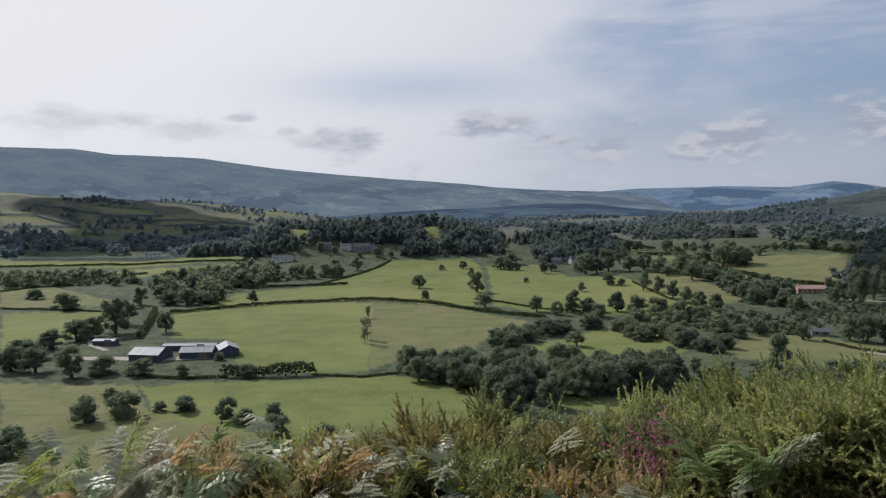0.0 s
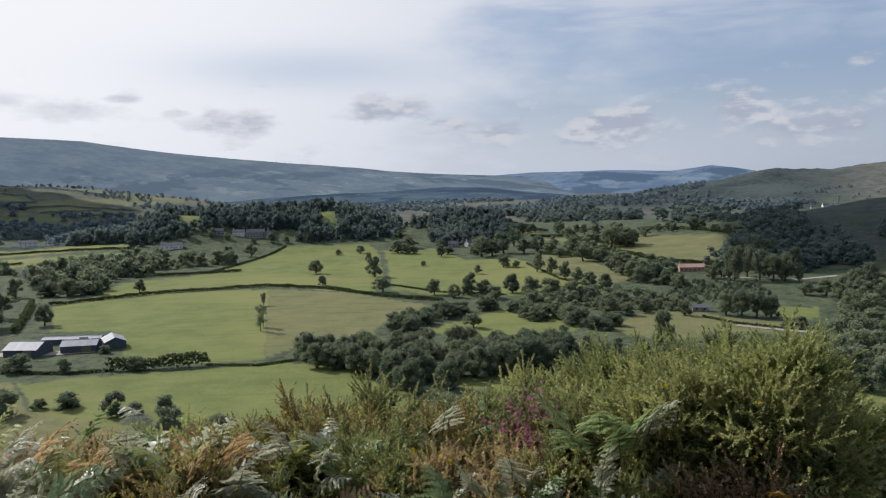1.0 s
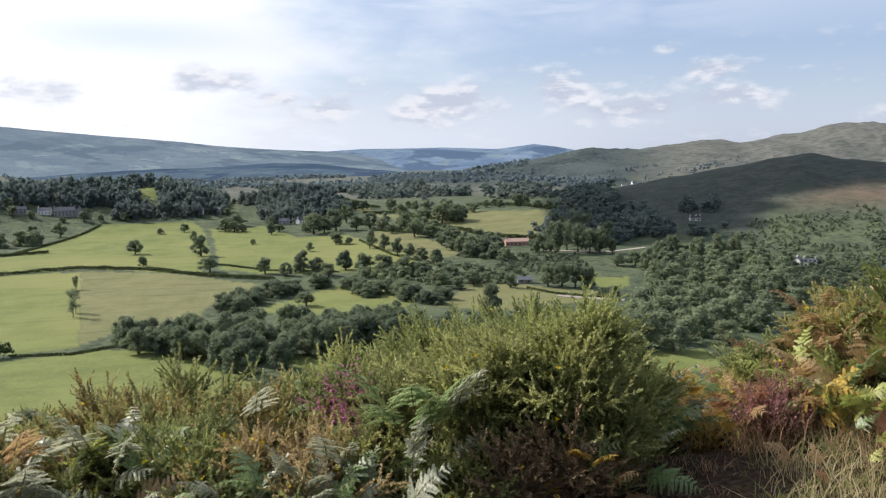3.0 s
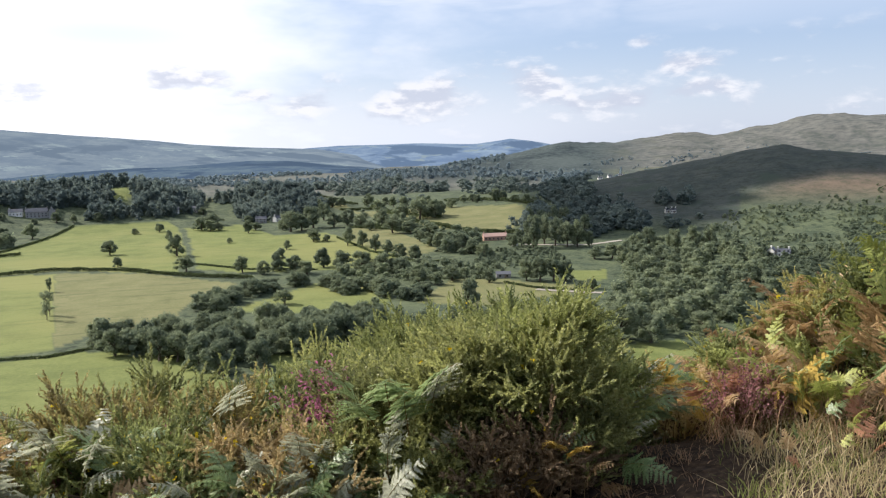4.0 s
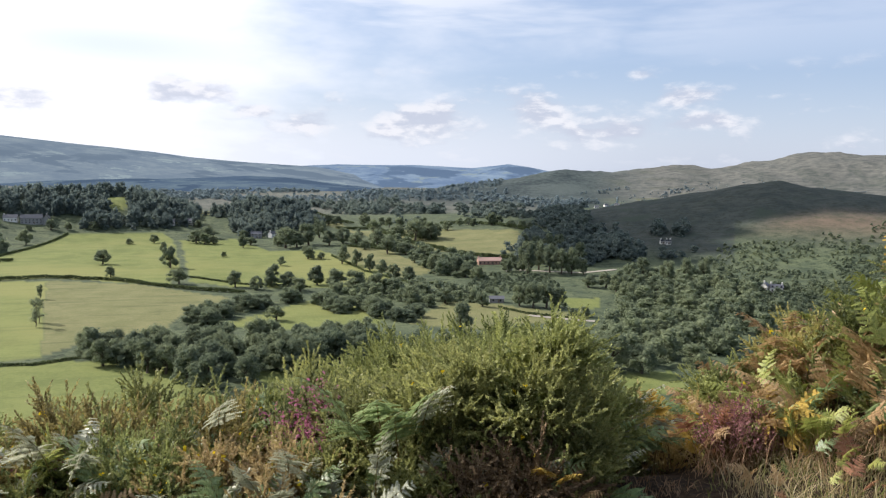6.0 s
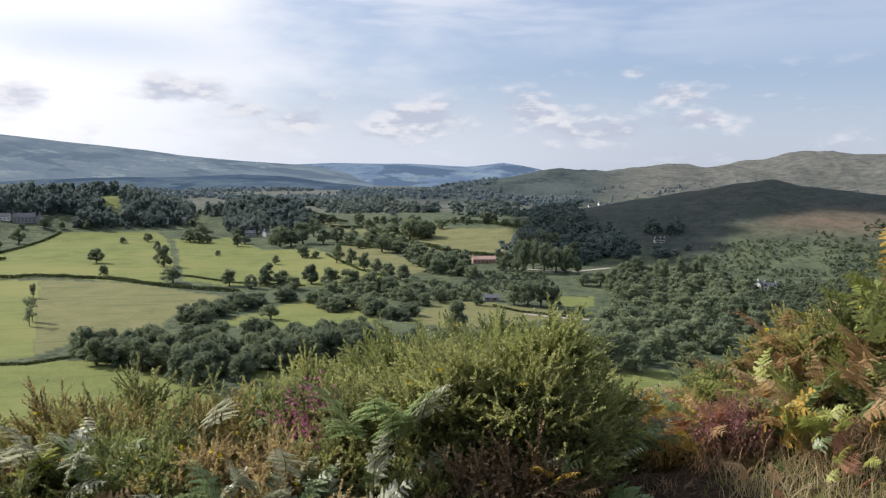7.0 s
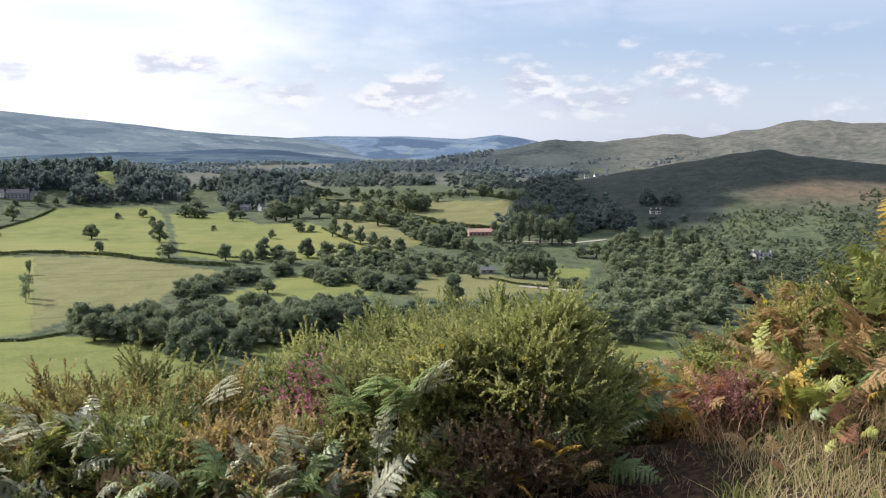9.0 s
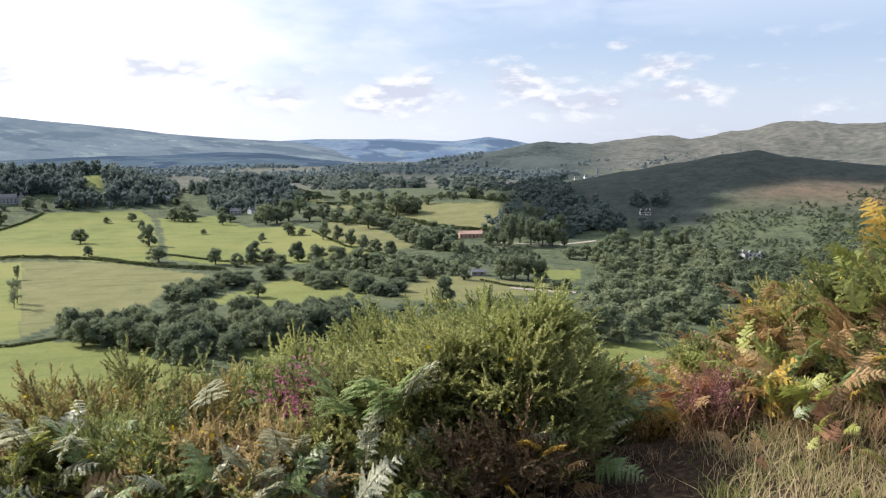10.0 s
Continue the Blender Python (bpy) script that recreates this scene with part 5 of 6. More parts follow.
def gorse_bush(label, x, y, wide, deep, tall, shoots, seed, mat, flowers=0, upright=0.7, kinds=None, size=1.0):
    """A bush of spiny shoots on woody stems."""
    rng = np.random.default_rng(seed)
    ob = thing("gorse_bush", label, "gorse", "gorse on the bank", Matrix.Translation((x, y, ground_at(x, y) - 0.03)))
    for k in range(14):
        a, reach = rng.uniform(0, 6.28), rng.uniform(0.2, 0.85)
        tip = np.array([math.cos(a) * wide / 2 * reach, math.sin(a) * deep / 2 * reach, tall * rng.uniform(0.5, 0.85) * (1 - 0.35 * reach * reach)])
        mid = tip * (0.45, 0.45, 0.5) + rng.normal(size=3) * 0.03
        part("stem", tri_mesh("stem", *tube(np.array([[0.03 * math.cos(a), 0.03 * math.sin(a), 0], mid, tip]), [0.016, 0.010, 0.004], 5), TWIG), ob)
    lumps = max(6, int(wide * deep * 9))
    la, lu = rng.uniform(0, 6.28, lumps), np.sqrt((np.arange(lumps) + 0.5) / lumps) * 0.86
    lr = rng.uniform(0.75, 1.25, lumps) * min(wide, deep, tall * 1.6) * 0.22
    lz = tall * np.sqrt(np.clip(1 - 0.8 * lu ** 2.4, 0.05, 1)) * rng.uniform(0.82, 1.08, lumps) - lr
    heart = np.stack([np.cos(la) * lu * wide / 2, np.sin(la) * lu * deep / 2, np.maximum(lz, 0.05)], 1)
    pick = rng.integers(lumps, size=shoots)
    d = spin(rng, shoots)
    d[:, 2] = np.abs(d[:, 2]) - 0.25
    out = heart[pick] * (0.5 / wide, 0.5 / deep, 0)
    r = heart[pick] + d * (lr[pick] * rng.uniform(0.35, 1.0, shoots))[:, None]
    low = rng.uniform(0, 1, shoots) < 0.22
    r[low, 2] *= rng.uniform(0.1, 0.8, int(low.sum()))
    r[:, 2] = np.maximum(r[:, 2], 0.02)
    d = d + out + np.array([0, 0, upright]) + 0.35 * spin(rng, shoots)
    d /= np.linalg.norm(d, axis=1, keepdims=True)
    tagged(part("foliage", tri_mesh("foliage", *sow(kinds or SHOOTS, r, d, size * rng.uniform(0.7, 1.25, shoots), rng), mat), ob, "spiny shoots"), kind="stuff")
    if shoots > 100:
        dead = shoots // 5
        pick = rng.integers(lumps, size=dead)
        q = heart[pick] * rng.uniform(0.35, 0.92, (dead, 1)) + spin(rng, dead) * (lr[pick] * 0.5)[:, None]
        q[:, 2] = np.maximum(q[:, 2] * rng.uniform(0.15, 1.0, dead), 0.02)
        tagged(part("dead_wood", tri_mesh("dead_wood", *sow(kinds or SHOOTS, q, spin(rng, dead), size * rng.uniform(0.9, 1.5, dead), rng), GORSE_DEAD), ob, "brown dead inner twigs"), kind="stuff")
    if flowers:
        pick = rng.choice(shoots, flowers, replace=False)
        p = r[pick] + d[pick] * 0.13 * size + rng.normal(size=(flowers, 3)) * 0.02
        tagged(part("blossom", tri_mesh("blossom", *blossoms(p, 0.0095, rng), BLOOM), ob, "small yellow flowers"), kind="stuff")
    return ob


def frond_arrays(seed, length, pairs, droop, curl, start=0.46):
    """A bracken frond: an arching stalk with paired toothed side leaves. It grows along +z and leans to +x."""
    rng = np.random.default_rng(seed)
    s = np.linspace(0, 1, 24)
    bend = droop * s ** 1.8
    dx, dz = np.sin(bend), np.cos(bend)
    pts = np.stack([np.cumsum(dx) / 24, 0.03 * np.sin(s * 5 + seed), np.cumsum(dz) / 24], 1) * length
    stalk = tube(pts, 0.0048 * (1.05 - 0.85 * s), 4)
    blades = []
    for k in range(pairs):
        q = start + (0.99 - start) * (k / (pairs - 1)) ** 0.92
        i = min(22, int(q * 23))
        p, along = pts[i], pts[i + 1] - pts[i]
        along /= np.linalg.norm(along)
        reach = length * 0.44 * (1 - start) * (1 - ((q - start) / (1.02 - start))) ** 0.8 * (0.7 + 0.3 * min(1, k / 2)) * rng.uniform(0.8, 1.15) + 0.008
        for side in (-1, 1):
            out = np.array([0, side, 0]) * 0.80 + along * 0.60 + np.array([0, 0, -curl]) * 0.3 + rng.normal(size=3) * 0.13
            out /= np.linalg.norm(out)
            up = np.cross(along, out) * side
            up /= np.linalg.norm(up)
            n = max(5, int(reach / 0.012))
            v = (np.arange(n) + 0.5) / n
            mid = p + out * (v * reach)[:, None] - np.array([0, 0, 1]) * (curl * reach * 0.5 * v ** 2)[:, None]
            lobe = reach * 0.19 * (1 - v * 0.85) + 0.004
            acr = np.cross(up, out)
            for sd in (-1, 1):
                tip = mid + (acr * sd + out * 0.45) * lobe[:, None] + up * (rng.normal(size=n) * 0.15 * lobe)[:, None]
                bs = strips(mid, tip, np.full(n, reach / n * 1.15), np.repeat(up[None], n, 0))
                blades.append(bs)
            blades.append(strips(p[None], (p + out * reach - np.array([0, 0, 1]) * curl * reach * 0.5)[None], [0.006], up[None]))
    return stalk, join(blades)


FRONDS = [frond_arrays(600 + k, (0.85, 0.95, 0.75, 0.9, 0.7)[k], (17, 18, 16, 18, 15)[k], (1.0, 1.35, 0.7, 1.6, 1.15)[k], (0.25, 0.5, 0.15, 0.6, 0.8)[k]) for k in range(5)]
FRONDS += [frond_arrays(620 + k, (0.85, 0.95, 0.75, 0.9, 0.7)[k], (15, 15, 13, 15, 13)[k], (0.9, 1.2, 0.6, 1.45, 1.0)[k], (0.3, 0.5, 0.2, 0.6, 0.7)[k], 0.62) for k in range(5)]
STALK_MESH = [tri_mesh("stalk", *a, STALK) for a, b in FRONDS]
BLADE_MESH = {}


def bracken(x, y, size, turn, lean, mat, word, kind, tilt=0.0):
    if (kind, word) not in BLADE_MESH:
        BLADE_MESH[kind, word] = tri_mesh("leaf_blade", *FRONDS[kind][1], mat)
    at = Matrix.Translation((x, y, ground_at(x, y) - 0.02)) @ Matrix.Rotation(turn, 4, "Z") @ Matrix.Rotation(tilt, 4, "X") @ Matrix.Rotation(lean, 4, "Y") @ Matrix.Scale(size, 4)
    ob = thing("bracken_frond", word, "fern", "bracken on the bank", at)
    part("stalk", STALK_MESH[kind], ob)
    part("leaf_blade", BLADE_MESH[kind, word], ob)


def heather_arrays(seed, sprigs):
    rng = np.random.default_rng(seed)
    n = sprigs
    a, u = rng.uniform(0, 6.28, n), rng.uniform(0, 1, n) ** 0.6
    root = np.stack([np.cos(a) * u * 0.08, np.sin(a) * u * 0.08, np.zeros(n)], 1)
    tip = np.stack([np.cos(a) * u * 0.24, np.sin(a) * u * 0.24, rng.uniform(0.30, 0.46, n) * (1.1 - 0.45 * u)], 1)
    leaf = [strips(root, tip, np.full(n, 0.005), spin(rng, n))]
    bloom = []
    for k in range(16):
        v = 0.25 + 0.75 * (k + rng.uniform(0, 1, n)) / 16
        p = root + (tip - root) * v[:, None]
        leaf.append(strips(p, p + spin(rng, n) * 0.02 + (0, 0, 0.012), np.full(n, 0.005), spin(rng, n)))
        w = 0.58 + 0.42 * (k + rng.uniform(0, 1, n)) / 16
        bloom.append(leaf_quads(rng, root + (tip - root) * w[:, None] + rng.normal(size=(n, 3)) * 0.006, spin(rng, n), 0.0078))
    return join(leaf), join(bloom)


HEATHERS = [heather_arrays(700 + k, 70) for k in range(3)]
HEATHER_MESH = [tri_mesh("foliage", *a, HEATHER_LEAF) for a, b in HEATHERS]
BLOOM_MESH = {}


def heather(az, r, size, mat, word, kind, turn):
    if (kind, word) not in BLOOM_MESH:
        BLOOM_MESH[kind, word] = tri_mesh("bloom", *HEATHERS[kind][1], mat)
    x, y = polar(az, r)
    ob = thing("heather_clump", word, "heather", "heather on the bank", Matrix.Translation((x, y, ground_at(x, y) - 0.02)) @ Matrix.Rotation(turn, 4, "Z") @ Matrix.Scale(size, 4))
    part("foliage", HEATHER_MESH[kind], ob)
    part("bloom", BLOOM_MESH[kind, word], ob)


def grass(label, n, az0, az1, r0, r1, tall, mat, seed, clump=0.5):
    """Dry bent blades and seed stalks in tufts."""
    rng = np.random.default_rng(seed)
    tufts = max(1, n // 28)
    ta, tr = rng.uniform(az0, az1, tufts), np.sqrt(rng.uniform(r0 * r0, r1 * r1, tufts))
    k = rng.integers(tufts, size=n)
    x = tr[k] * np.sin(np.radians(ta[k])) + rng.normal(size=n) * 0.07
    y = tr[k] * np.cos(np.radians(ta[k])) + rng.normal(size=n) * 0.07
    root = np.stack([x, y, height(x, y) - 0.01], 1)
    h = tall * rng.uniform(0.35, 1.15, n)
    lean = rng.normal(size=(n, 2)) * 0.55 + (0.1, -0.05)
    mid = root + np.stack([lean[:, 0] * h * 0.4, lean[:, 1] * h * 0.4, h * 0.6], 1)
    tip = root + np.stack([lean[:, 0] * h * 1.3, lean[:, 1] * h * 1.3, h], 1)
    side = np.stack([rng.normal(size=n), rng.normal(size=n), np.zeros(n)], 1)
    side /= np.linalg.norm(side, axis=1, keepdims=True)
    w = side * (0.0017 * rng.uniform(0.6, 1.6, n))[:, None]
    v = np.stack([root - w, root + w, mid + w * 0.8, mid - w * 0.8, tip], 1).reshape(-1, 3)
    b = np.arange(n)[:, None] * 5
    f = np.concatenate([b + [0, 1, 2], b + [0, 2, 3], b + [3, 2, 4]])
    thing("grass", label, "grass", data=tri_mesh("grass", v, f, mat), kind="stuff")


gorse_bush("large rounded green gorse bush with few yellow flowers", 0.0, 5.05, 2.05, 1.7, 1.08, 2500, 801, GORSE, 150)
gorse_bush("dense dark green gorse on the near flank", -0.05, 4.35, 1.5, 0.9, 0.70, 1100, 802, GORSE_DARK, 12)
gorse_bush("green gorse with upright shoots", -0.92, 4.75, 1.0, 0.9, 0.55, 800, 803, GORSE, 45)
gorse_bush("long spiny gorse shoots standing out of the bush", 0.0, 5.0, 1.95, 1.5, 1.10, 150, 805, GORSE, 0, 1.0, SPIKES, 0.62)
LOW_GORSE = [(-14, 4.1, 0.55), (-18, 4.7, 0.60), (-21, 4.0, 0.46), (-25, 4.6, 0.52), (-29, 4.1, 0.46), (-33, 4.7, 0.50), (-37, 4.2, 0.44), (-46, 4.7, 0.36), (-17, 3.5, 0.36), (-27, 3.55, 0.36), (-36, 3.6, 0.34)]
for k, (a, r, tall) in enumerate(LOW_GORSE):
    gx, gy = polar(a, r)
    gorse_bush("stiff spikes standing out of low gorse", gx, gy, 0.95, 0.75, tall * 0.95, 14, 910 + k, GORSE_DARK if k % 2 else GORSE, 0, 0.9, SPIKES, 0.62)
    gorse_bush("low olive-brown gorse with scattered yellow flowers", gx, gy, 1.05, 0.85, tall * 1.0, 360, 810 + k, GORSE_OLIVE if k % 3 else GORSE, 130, 0.8)
for k, (gx, gy, wide, tall, n) in enumerate(((-0.42, 3.65, 0.8, 0.56, 520), (0.08, 3.50, 0.8, 0.74, 700), (0.30, 3.74, 0.76, 0.80, 700), (0.50, 4.1, 0.40, 0.50, 220), (-0.30, 3.40, 0.5, 0.32, 190), (0.15, 3.32, 0.5, 0.34, 210), (0.42, 3.58, 0.42, 0.46, 400), (0.28, 4.45, 0.9, 0.85, 740), (-0.55, 4.4, 0.9, 0.66, 620))):
    gorse_bush("dark shaded gorse at the foot of the bush", gx, gy, wide, 0.7, tall, n, 860 + k, GORSE_DEAD if k == 5 else GORSE if k in (2, 7, 8) else GORSE_DARK, 10, 0.7)
for k, (a, r, tall) in enumerate(((-25.2, 4.5, 0.66), (-27.4, 4.4, 0.60), (-29.3, 4.6, 0.54), (-12.5, 4.6, 0.74))):
    gx, gy = polar(a, r)
    gorse_bush("stiff dark spikes of gorse standing above the scrub", gx, gy, 0.34, 0.3, tall * 0.86, 16, 840 + k, GORSE_DARK, 0, 0.9, SPIKES, 1.0)

for k, (a, r, tall) in enumerate(((15, 4.9, 0.36), (18.5, 5.0, 0.34), (22, 4.9, 0.30), (25.5, 5.1, 0.34), (29, 5.0, 0.36), (33, 5.1, 0.36), (20, 4.5, 0.26), (27, 4.5, 0.26))):
    gx, gy = polar(a, r)
    gorse_bush("tangled olive and brown gorse under bracken", gx, gy, 1.0, 0.8, tall, 150, 880 + k, (GORSE, GORSE_YELLOW)[k % 3 == 0], 14, 0.6)
frng = np.random.default_rng(91)
MIX_LEFT = ((FERN_SHEEN, "bracken frond tinted with a pale silvery sheen"), (FERN_GREEN, "green bracken frond among gorse"), (FERN_RUST, "rust-brown dying bracken frond"), (FERN_LIME, "yellow-green bracken frond on the bank"), (FERN_GREEN, "green bracken frond among gorse"))
MIX_RIGHT = ((FERN_LIME, "yellow-green bracken frond on the bank"), (FERN_GREEN, "green bracken frond among gorse"), (FERN_RUST, "rust-brown dying bracken frond"), (FERN_LIME, "yellow-green bracken frond on the bank"), (FERN_GOLD, "golden yellow autumn bracken frond"), (FERN_RUST, "rust-brown dying bracken frond"), (FERN_LIME, "yellow-green bracken frond on the bank"))


def ferns(n, az0, az1, r0, r1, s0, s1, mix, face=-1.57, stray=0.9):
    for k in range(n):
        x, y = polar(frng.uniform(az0, az1), frng.uniform(r0, r1))
        mat, word = mix[int(frng.integers(len(mix)))]
        bracken(x, y, frng.uniform(s0, s1), face + frng.normal() * stray, frng.uniform(-0.1, 0.3), mat, word, int(frng.integers(10)), frng.normal() * 0.4)


def fern_mass(label, n, az0, az1, r0, r1, s0, s1, mix, seed):
    """Bracken past counting: many fronds in one mesh."""
    rng = np.random.default_rng(seed)
    mats = list(dict.fromkeys(m for m, word in mix))
    pieces, index = [], []
    for k in range(n):
        x, y = polar(rng.uniform(az0, az1), rng.uniform(r0, r1))
        at = np.array(Matrix.Translation((x, y, ground_at(x, y) - 0.02)) @ Matrix.Rotation(rng.uniform(0, 6.28), 4, "Z") @ Matrix.Rotation(rng.normal() * 0.4, 4, "X") @ Matrix.Rotation(rng.uniform(-0.1, 0.3), 4, "Y") @ Matrix.Scale(rng.uniform(s0, s1), 4))
        v, f = join(FRONDS[int(rng.integers(10))])
        pieces.append((v @ at[:3, :3].T + at[:3, 3], f))
        index.append(np.full(len(f), mats.index(mix[int(rng.integers(len(mix)))][0]), np.int32))
    me = tri_mesh("bracken", *join(pieces), mats)
    me.polygons.foreach_set("material_index", np.concatenate(index))
    thing("bracken", label, "fern", data=me, kind="stuff")


ferns(22, -36, -12, 3.0, 3.3, 0.42, 0.62, (MIX_LEFT[0], MIX_LEFT[0], MIX_LEFT[1]), 0.2, 1.0)
MIX_FAR_LEFT = MIX_LEFT + (MIX_LEFT[0], MIX_LEFT[0], MIX_LEFT[0], MIX_LEFT[2])
ferns(60, -56, -37, 3.3, 4.0, 0.55, 0.85, MIX_FAR_LEFT, 0.4, 0.8)
fern_mass("thick brown bracken, much of it tinted with silvery sheen", 90, -64, -36, 3.7, 4.9, 0.55, 0.88, MIX_FAR_LEFT, 92)
ferns(36, -37, -14, 3.3, 4.0, 0.50, 0.76, MIX_LEFT + MIX_LEFT[:1], 0.2, 1.1)
fern_mass("mixed green and brown bracken between gorse bushes", 40, -38, -14, 3.9, 4.8, 0.50, 0.76, MIX_LEFT, 93)
ferns(16, -15, 8, 3.2, 3.7, 0.50, 0.70, MIX_LEFT[:2])
for a, r, size, turn, lean, mat, kind in (
        (-20.5, 3.1, 0.66, 0.5, 0.1, FERN_SHEEN, 0), (-19.2, 3.15, 0.72, 2.6, 0.1, FERN_GREEN, 1), (-18.0, 3.05, 0.62, 0.2, 0.2, FERN_SHEEN, 2), (-17.0, 3.2, 0.70, 1.0, 0.0, FERN_SHEEN, 4), (-15.8, 3.1, 0.66, -0.3, 0.2, FERN_GREEN, 0),
        (-14.8, 3.15, 0.72, 2.2, 0.1, FERN_SHEEN, 2), (-13.8, 3.1, 0.70, 0.6, 0.1, FERN_GREEN, 1), (-12.8, 3.2, 0.74, 0.1, 0.1, FERN_SHEEN, 4), (-11.8, 3.1, 0.64, 2.8, 0.2, FERN_GREEN, 0), (-10.8, 3.15, 0.72, 0.8, 0.0, FERN_SHEEN, 2),
        (-9.6, 3.1, 0.78, 0.5, 0.1, FERN_SHEEN, 0), (-8.6, 3.2, 0.80, 0.3, 0.1, FERN_SHEEN, 2), (-7.6, 3.2, 0.74, 2.4, 0.1, FERN_GREEN, 4), (-6.4, 3.25, 0.76, 0.2, 0.2, FERN_GREEN, 1), (-5.0, 3.3, 0.70, 0.6, 0.2, FERN_GREEN, 2), (2.0, 3.45, 0.80, 0.3, 0.1, FERN_GREEN, 2), (4.4, 3.42, 0.78, -0.2, 0.2, FERN_GREEN, 0), (6.8, 3.6, 0.86, 0.1, 0.1, FERN_GREEN, 2), (10.6, 3.8, 0.82, 0.2, 0.2, FERN_SHEEN, 0), (9.4, 3.7, 0.76, 0.0, 0.3, FERN_GREEN, 1)):
    fx, fy = polar(a, r)
    bracken(fx, fy, size * 0.80, turn, lean, mat, MIX_LEFT[0][1] if mat == FERN_SHEEN else MIX_LEFT[1][1], kind, frng.normal() * 0.3)
ferns(7, -3, 9, 3.05, 3.3, 0.30, 0.42, (MIX_LEFT[1], MIX_LEFT[2], MIX_RIGHT[4]), 0.0, 1.4)
MIX_RED = MIX_RIGHT + ((FERN_RED, "dull red dying bracken frond"), (FERN_RED, "dull red dying bracken frond"), MIX_RIGHT[2])
ferns(30, 15.5, 23, 4.1, 4.6, 0.34, 0.60, MIX_RED, 0.0, 2.0)
ferns(36, 17.5, 30, 4.0, 4.5, 0.40, 0.66, MIX_RIGHT + MIX_RIGHT[2:3] * 2, 0.0, 2.0)
fern_mass("mixed rust, red and gold bracken on the bank", 90, 13.5, 23, 4.55, 5.2, 0.34, 0.62, MIX_RED, 94)
fern_mass("deep rust, lime and gold bracken covering the bank", 260, 17, 39, 4.2, 5.5, 0.42, 0.82, MIX_RIGHT + MIX_RIGHT[2:3] * 2, 95)
# fronds that stand out
GREEN_WORD, PALE_WORD = "arching green bracken frond before the gorse", "bracken frond tinted with a pale silvery sheen"
for a, r, size, turn, lean, mat, word, kind in (
        (-7.6, 3.05, 0.62, -1.0, 0.5, FERN_GREEN, GREEN_WORD, 1), (-10.5, 3.10, 0.60, -2.2, 0.3, FERN_GREEN, GREEN_WORD, 0), (-13.8, 3.10, 0.60, -1.6, 0.4, FERN_SHEEN, PALE_WORD, 1),
        (-16.5, 3.2, 0.62, -2.4, 0.2, FERN_GREEN, GREEN_WORD, 3), (-3.9, 3.85, 0.86, -0.7, 0.2, FERN_GREEN, GREEN_WORD, 0), (-5.8, 3.85, 0.82, -2.3, 0.2, FERN_GREEN, GREEN_WORD, 1),
        (-4.8, 3.6, 0.72, -1.5, 0.1, FERN_GREEN, GREEN_WORD, 2), (9.6, 3.75, 0.66, -0.6, 0.4, FERN_GREEN, GREEN_WORD, 1), (10.4, 3.9, 0.72, -1.0, 0.3, FERN_SHEEN, PALE_WORD, 0),
        (8.6, 3.45, 0.55, -0.5, 0.6, FERN_GREEN, GREEN_WORD, 3), (5.0, 3.05, 0.46, -0.9, 0.8, FERN_GOLD, "golden yellow autumn bracken frond", 1), (6.4, 3.1, 0.46, -2.2, 0.8, FERN_GOLD, "golden yellow autumn bracken frond", 3),
        (13.6, 4.5, 1.0, -1.2, 0.1, FERN_GOLD, "golden yellow autumn bracken frond", 2), (15.4, 4.5, 0.9, -1.9, 0.1, FERN_LIME, "yellow-green bracken frond on the bank", 2), (23.5, 4.15, 0.72, -1.3, 0.2, FERN_LIME, "yellow-green bracken frond on the bank", 1),
        (24.8, 4.1, 0.62, -2.2, 0.2, FERN_LIME, "yellow-green bracken frond on the bank", 0), (-19.0, 4.1, 0.82, -1.4, 0.1, FERN_SHEEN, PALE_WORD, 2), (-29.6, 4.1, 0.80, -1.8, 0.1, FERN_SHEEN, PALE_WORD, 0),
        (-31.2, 4.0, 0.72, -1.2, 0.2, FERN_SHEEN, PALE_WORD, 1), (-33.4, 4.2, 0.82, -1.9, 0.0, FERN_LIME, "yellow-green bracken frond on the bank", 2), (-22.8, 3.2, 0.55, -1.4, 0.3, FERN_GREEN, GREEN_WORD, 1),
        (-27.5, 3.15, 0.55, -1.9, 0.4, FERN_SHEEN, PALE_WORD, 3), (-33.0, 3.1, 0.55, -1.2, 0.4, FERN_SHEEN, PALE_WORD, 1), (-1.2, 3.15, 0.55, -1.9, 0.4, FERN_GREEN, GREEN_WORD, 3), (2.2, 4.3, 1.0, -1.2, 0.1, FERN_GREEN, GREEN_WORD, 0)):
    fx, fy = polar(a, r)
    bracken(fx, fy, size * (0.68 if a > 12 else 1.0), turn, lean, mat, word, kind, frng.normal() * 0.35)
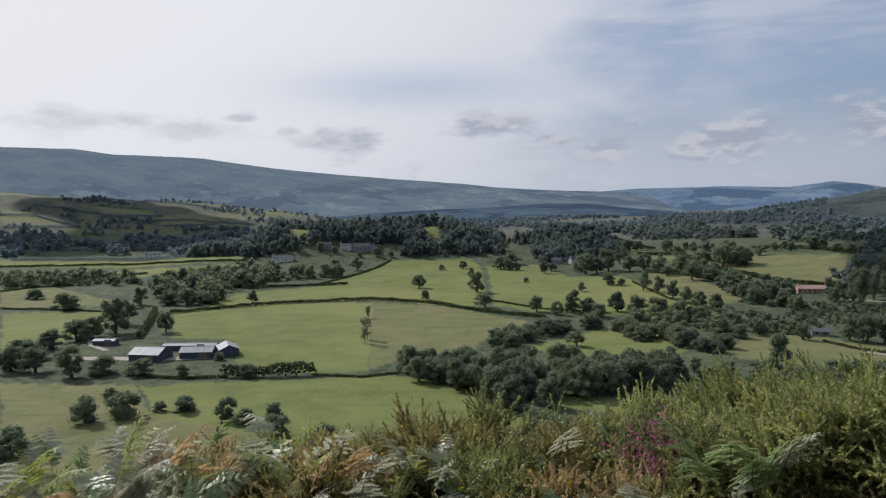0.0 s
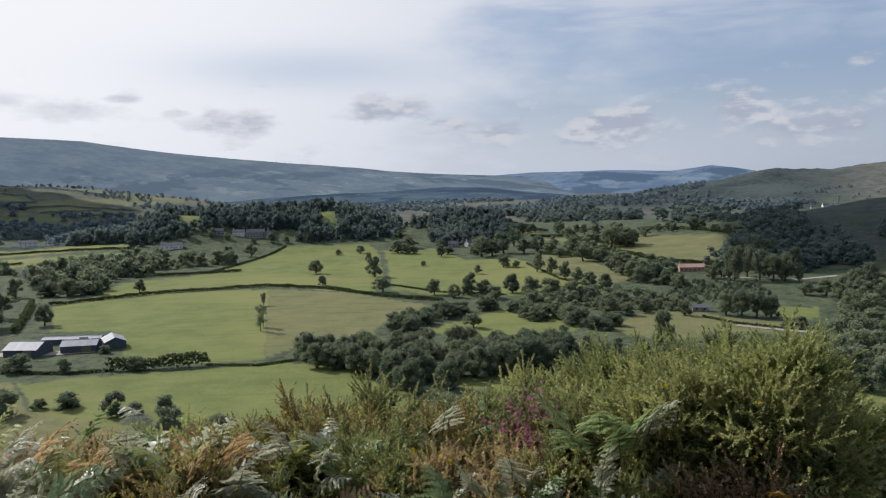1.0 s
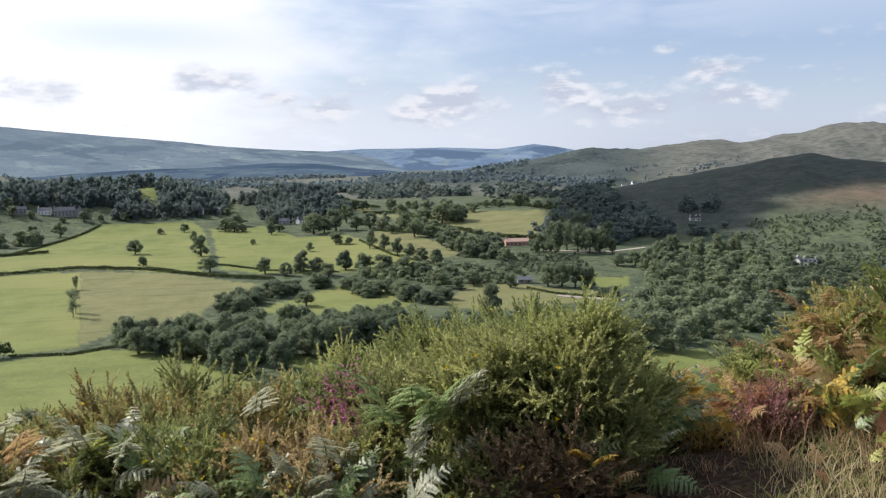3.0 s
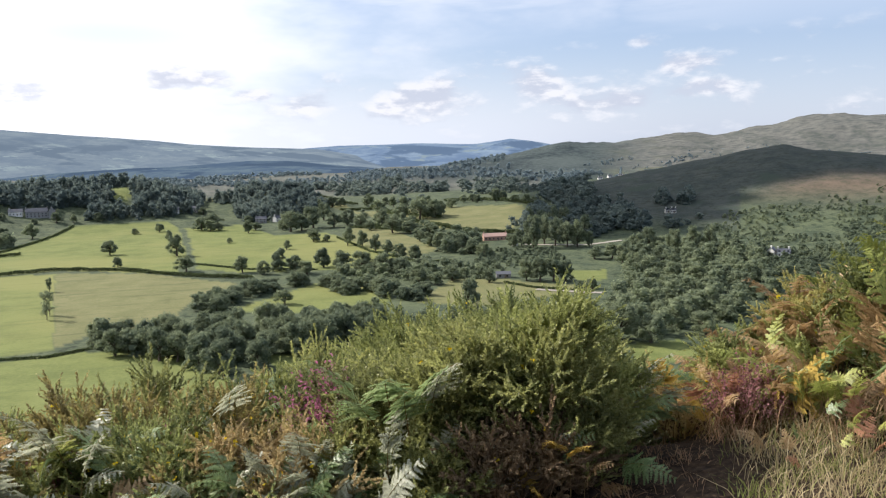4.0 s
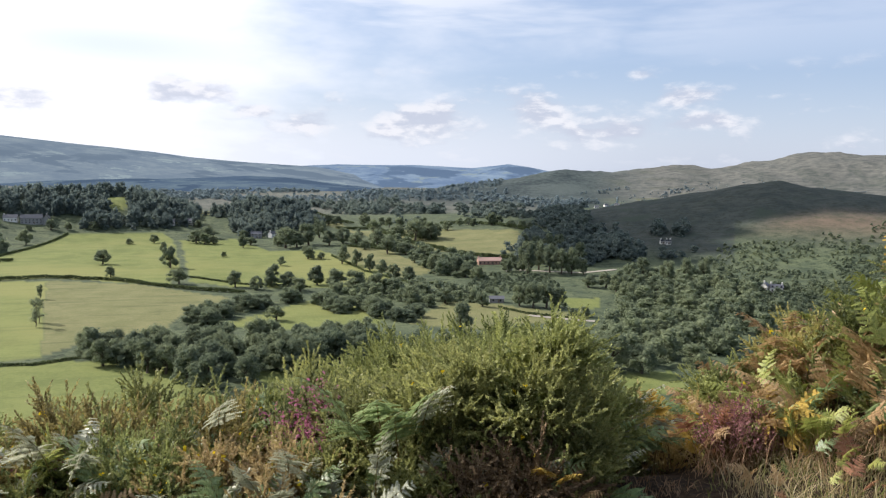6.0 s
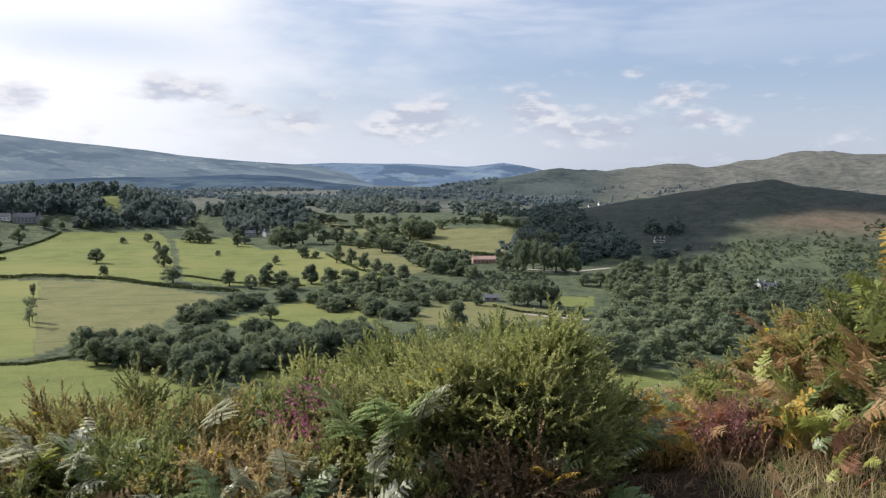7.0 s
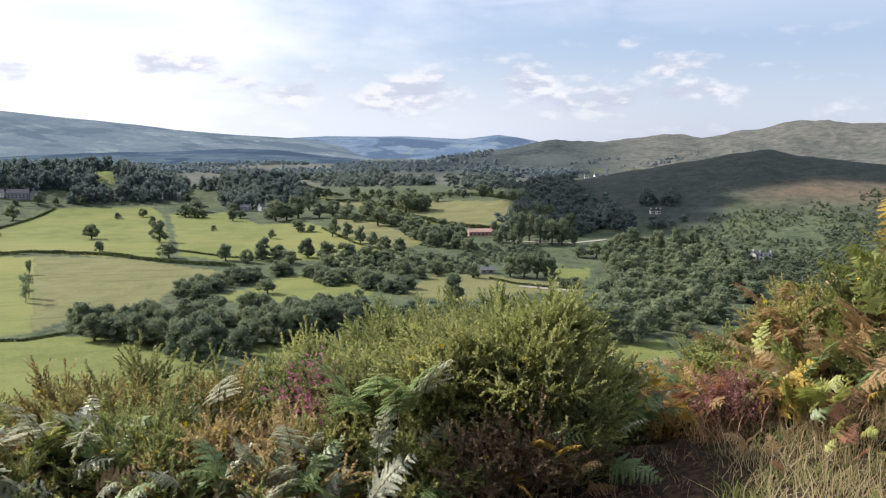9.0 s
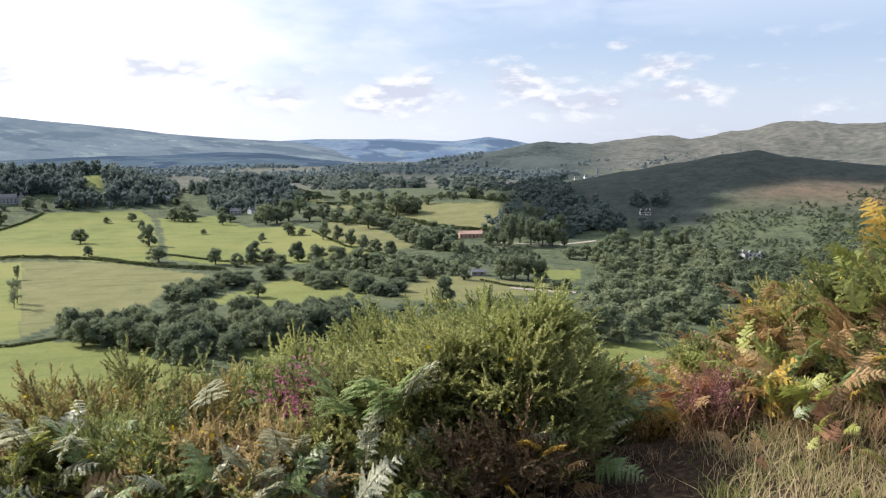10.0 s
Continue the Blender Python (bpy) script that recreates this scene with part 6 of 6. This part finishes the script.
# silvery and green sprays among the gorse
for a, r, size, turn, kind, mat in (
        (-30.3, 3.7, 0.84, -2.0, 1, FERN_SHEEN), (-28.9, 3.65, 0.76, -1.2, 3, FERN_SHEEN), (-18.8, 3.9, 0.91, -0.6, 1, FERN_SHEEN), (-17.2, 3.3, 0.69, -2.2, 0, FERN_SHEEN), (-15.5, 3.35, 0.73, -1.5, 1, FERN_SHEEN), (-14.0, 3.3, 0.65, -0.9, 0, FERN_SHEEN),
        (-16.4, 3.25, 0.62, -1.9, 1, FERN_SHEEN), (-14.7, 3.2, 0.60, -1.2, 3, FERN_SHEEN), (-7.5, 3.15, 0.92, -0.5, 2, FERN_SHEEN), (-5.9, 3.2, 0.72, -0.8, 0, FERN_SHEEN), (-8.8, 3.45, 1.06, -2.4, 1, FERN_GREEN), (-6.4, 3.45, 1.12, -1.4, 3, FERN_GREEN), (-3.5, 3.45, 1.08, -0.7, 1, FERN_SHEEN),
        (-4.6, 3.35, 0.98, -1.0, 1, FERN_GREEN), (-7.2, 3.35, 0.98, -2.0, 3, FERN_GREEN), (-5.4, 3.4, 1.04, -0.6, 1, FERN_GREEN), (-2.4, 3.4, 0.92, -0.6, 1, FERN_GREEN),
        (14.9, 4.5, 1.30, -1.5, 2, FERN_GOLD), (14.3, 4.4, 1.15, -2.0, 0, FERN_GOLD), (15.9, 4.5, 1.16, -1.0, 2, FERN_GOLD), (17.7, 4.5, 1.0, -1.3, 1, FERN_LIME), (19.6, 4.6, 0.98, -0.9, 0, FERN_LIME), (24.9, 4.0, 0.66, -1.6, 1, FERN_LIME), (24.2, 4.0, 0.60, -2.3, 0, FERN_LIME),
        (13.8, 4.3, 0.86, -1.8, 0, FERN_RUST), (15.4, 4.3, 0.83, -1.3, 1, FERN_RUST), (17.0, 4.3, 1.0, -1.0, 4, FERN_RUST), (16.2, 4.2, 0.74, -2.0, 1, FERN_RUST), (14.4, 4.15, 0.70, -1.1, 0, FERN_RUST), (21.4, 4.7, 1.0, -1.7, 1, FERN_RUST), (23.2, 4.7, 0.98, -1.2, 0, FERN_RUST), (24.9, 4.7, 1.06, -1.9, 3, FERN_RUST), (26.5, 4.7, 0.95, -1.0, 0, FERN_RUST), (27.8, 4.6, 1.0, -1.5, 2, FERN_LIME), (-21.3, 3.1, 0.65, -2.6, 3, FERN_SHEEN), (-30.8, 3.1, 0.77, -2.4, 3, FERN_SHEEN),
        (-32.5, 3.05, 0.78, -0.8, 3, FERN_SHEEN), (-16.0, 3.0, 0.58, -1.5, 4, FERN_SHEEN), (-14.1, 3.0, 0.50, -1.0, 4, FERN_SHEEN), (11.0, 3.9, 0.74, -0.3, 1, FERN_SHEEN), (10.2, 3.9, 0.70, -0.6, 1, FERN_SHEEN), (9.4, 3.8, 0.70, -0.5, 3, FERN_GREEN), (10.7, 3.5, 0.47, -0.2, 3, FERN_SHEEN),
        (3.9, 3.6, 0.82, -2.2, 1, FERN_GREEN), (4.9, 3.6, 0.76, -1.3, 0, FERN_GREEN), (5.6, 3.25, 0.58, -2.0, 3, FERN_GOLD), (6.6, 3.2, 0.55, -1.1, 3, FERN_GOLD)):
    fx, fy = polar(a, r)
    word = {FERN_SHEEN: PALE_WORD, FERN_GREEN: GREEN_WORD, FERN_GOLD: "golden yellow autumn bracken frond", FERN_LIME: "yellow-green bracken frond on the bank", FERN_RUST: "rust-brown dying bracken frond"}[mat]
    bracken(fx, fy, size * (0.62 if a > 12 else 0.91), turn, -0.05, mat, word, kind + 5, frng.normal() * 0.3)

for a, r, size in ((-11.9, 3.8, 1.42), (-10.5, 3.75, 1.15), (-12.6, 3.7, 1.1), (-12.2, 3.9, 1.45)):
    heather(a, r, size, HEATHER_PINK, "heather clump with bright pink-purple flowers", int(frng.integers(3)), frng.uniform(0, 6.28))
for a, r, size in ((18.6, 4.3, 0.85), (19.6, 4.3, 0.9), (18.8, 4.12, 0.95), (20.0, 4.15, 0.9), (19.2, 4.5, 1.0), (-24, 3.9, 0.9), (-31, 3.9, 0.9), (-39, 3.9, 0.9), (-45, 4.0, 0.9), (-15.8, 3.8, 0.9)):
    heather(a, r, size, HEATHER_DULL, "heather clump with faded dull red flowers", int(frng.integers(3)), frng.uniform(0, 6.28))
ferns(26, 20, 33, 3.5, 4.1, 0.22, 0.36, MIX_RED, 0.0, 2.0)
grass("dry straw-coloured grass beside the path", 3400, 19.5, 42, 3.0, 4.5, 0.13, GRASS_DRY, 901)
grass("short green grass beside the path", 1700, 18.5, 42, 3.0, 4.4, 0.12, GRASS_GREEN, 906)
grass("reddish dead grass and stalks under the bracken", 1700, 17.5, 34, 3.9, 5.2, 0.26, GRASS_RED, 902)
grass("thin dry grass in the shade of the gorse", 700, 2, 16, 2.9, 4.0, 0.07, GRASS_RED, 903)
grass("brown dead stalks under the gorse and bracken", 4000, -60, 4, 3.0, 4.9, 0.26, GRASS_RED, 904)
grass("rough pale grass on the bank", 2600, -60, 36, 4.6, 7.5, 0.28, GRASS_DRY, 905)
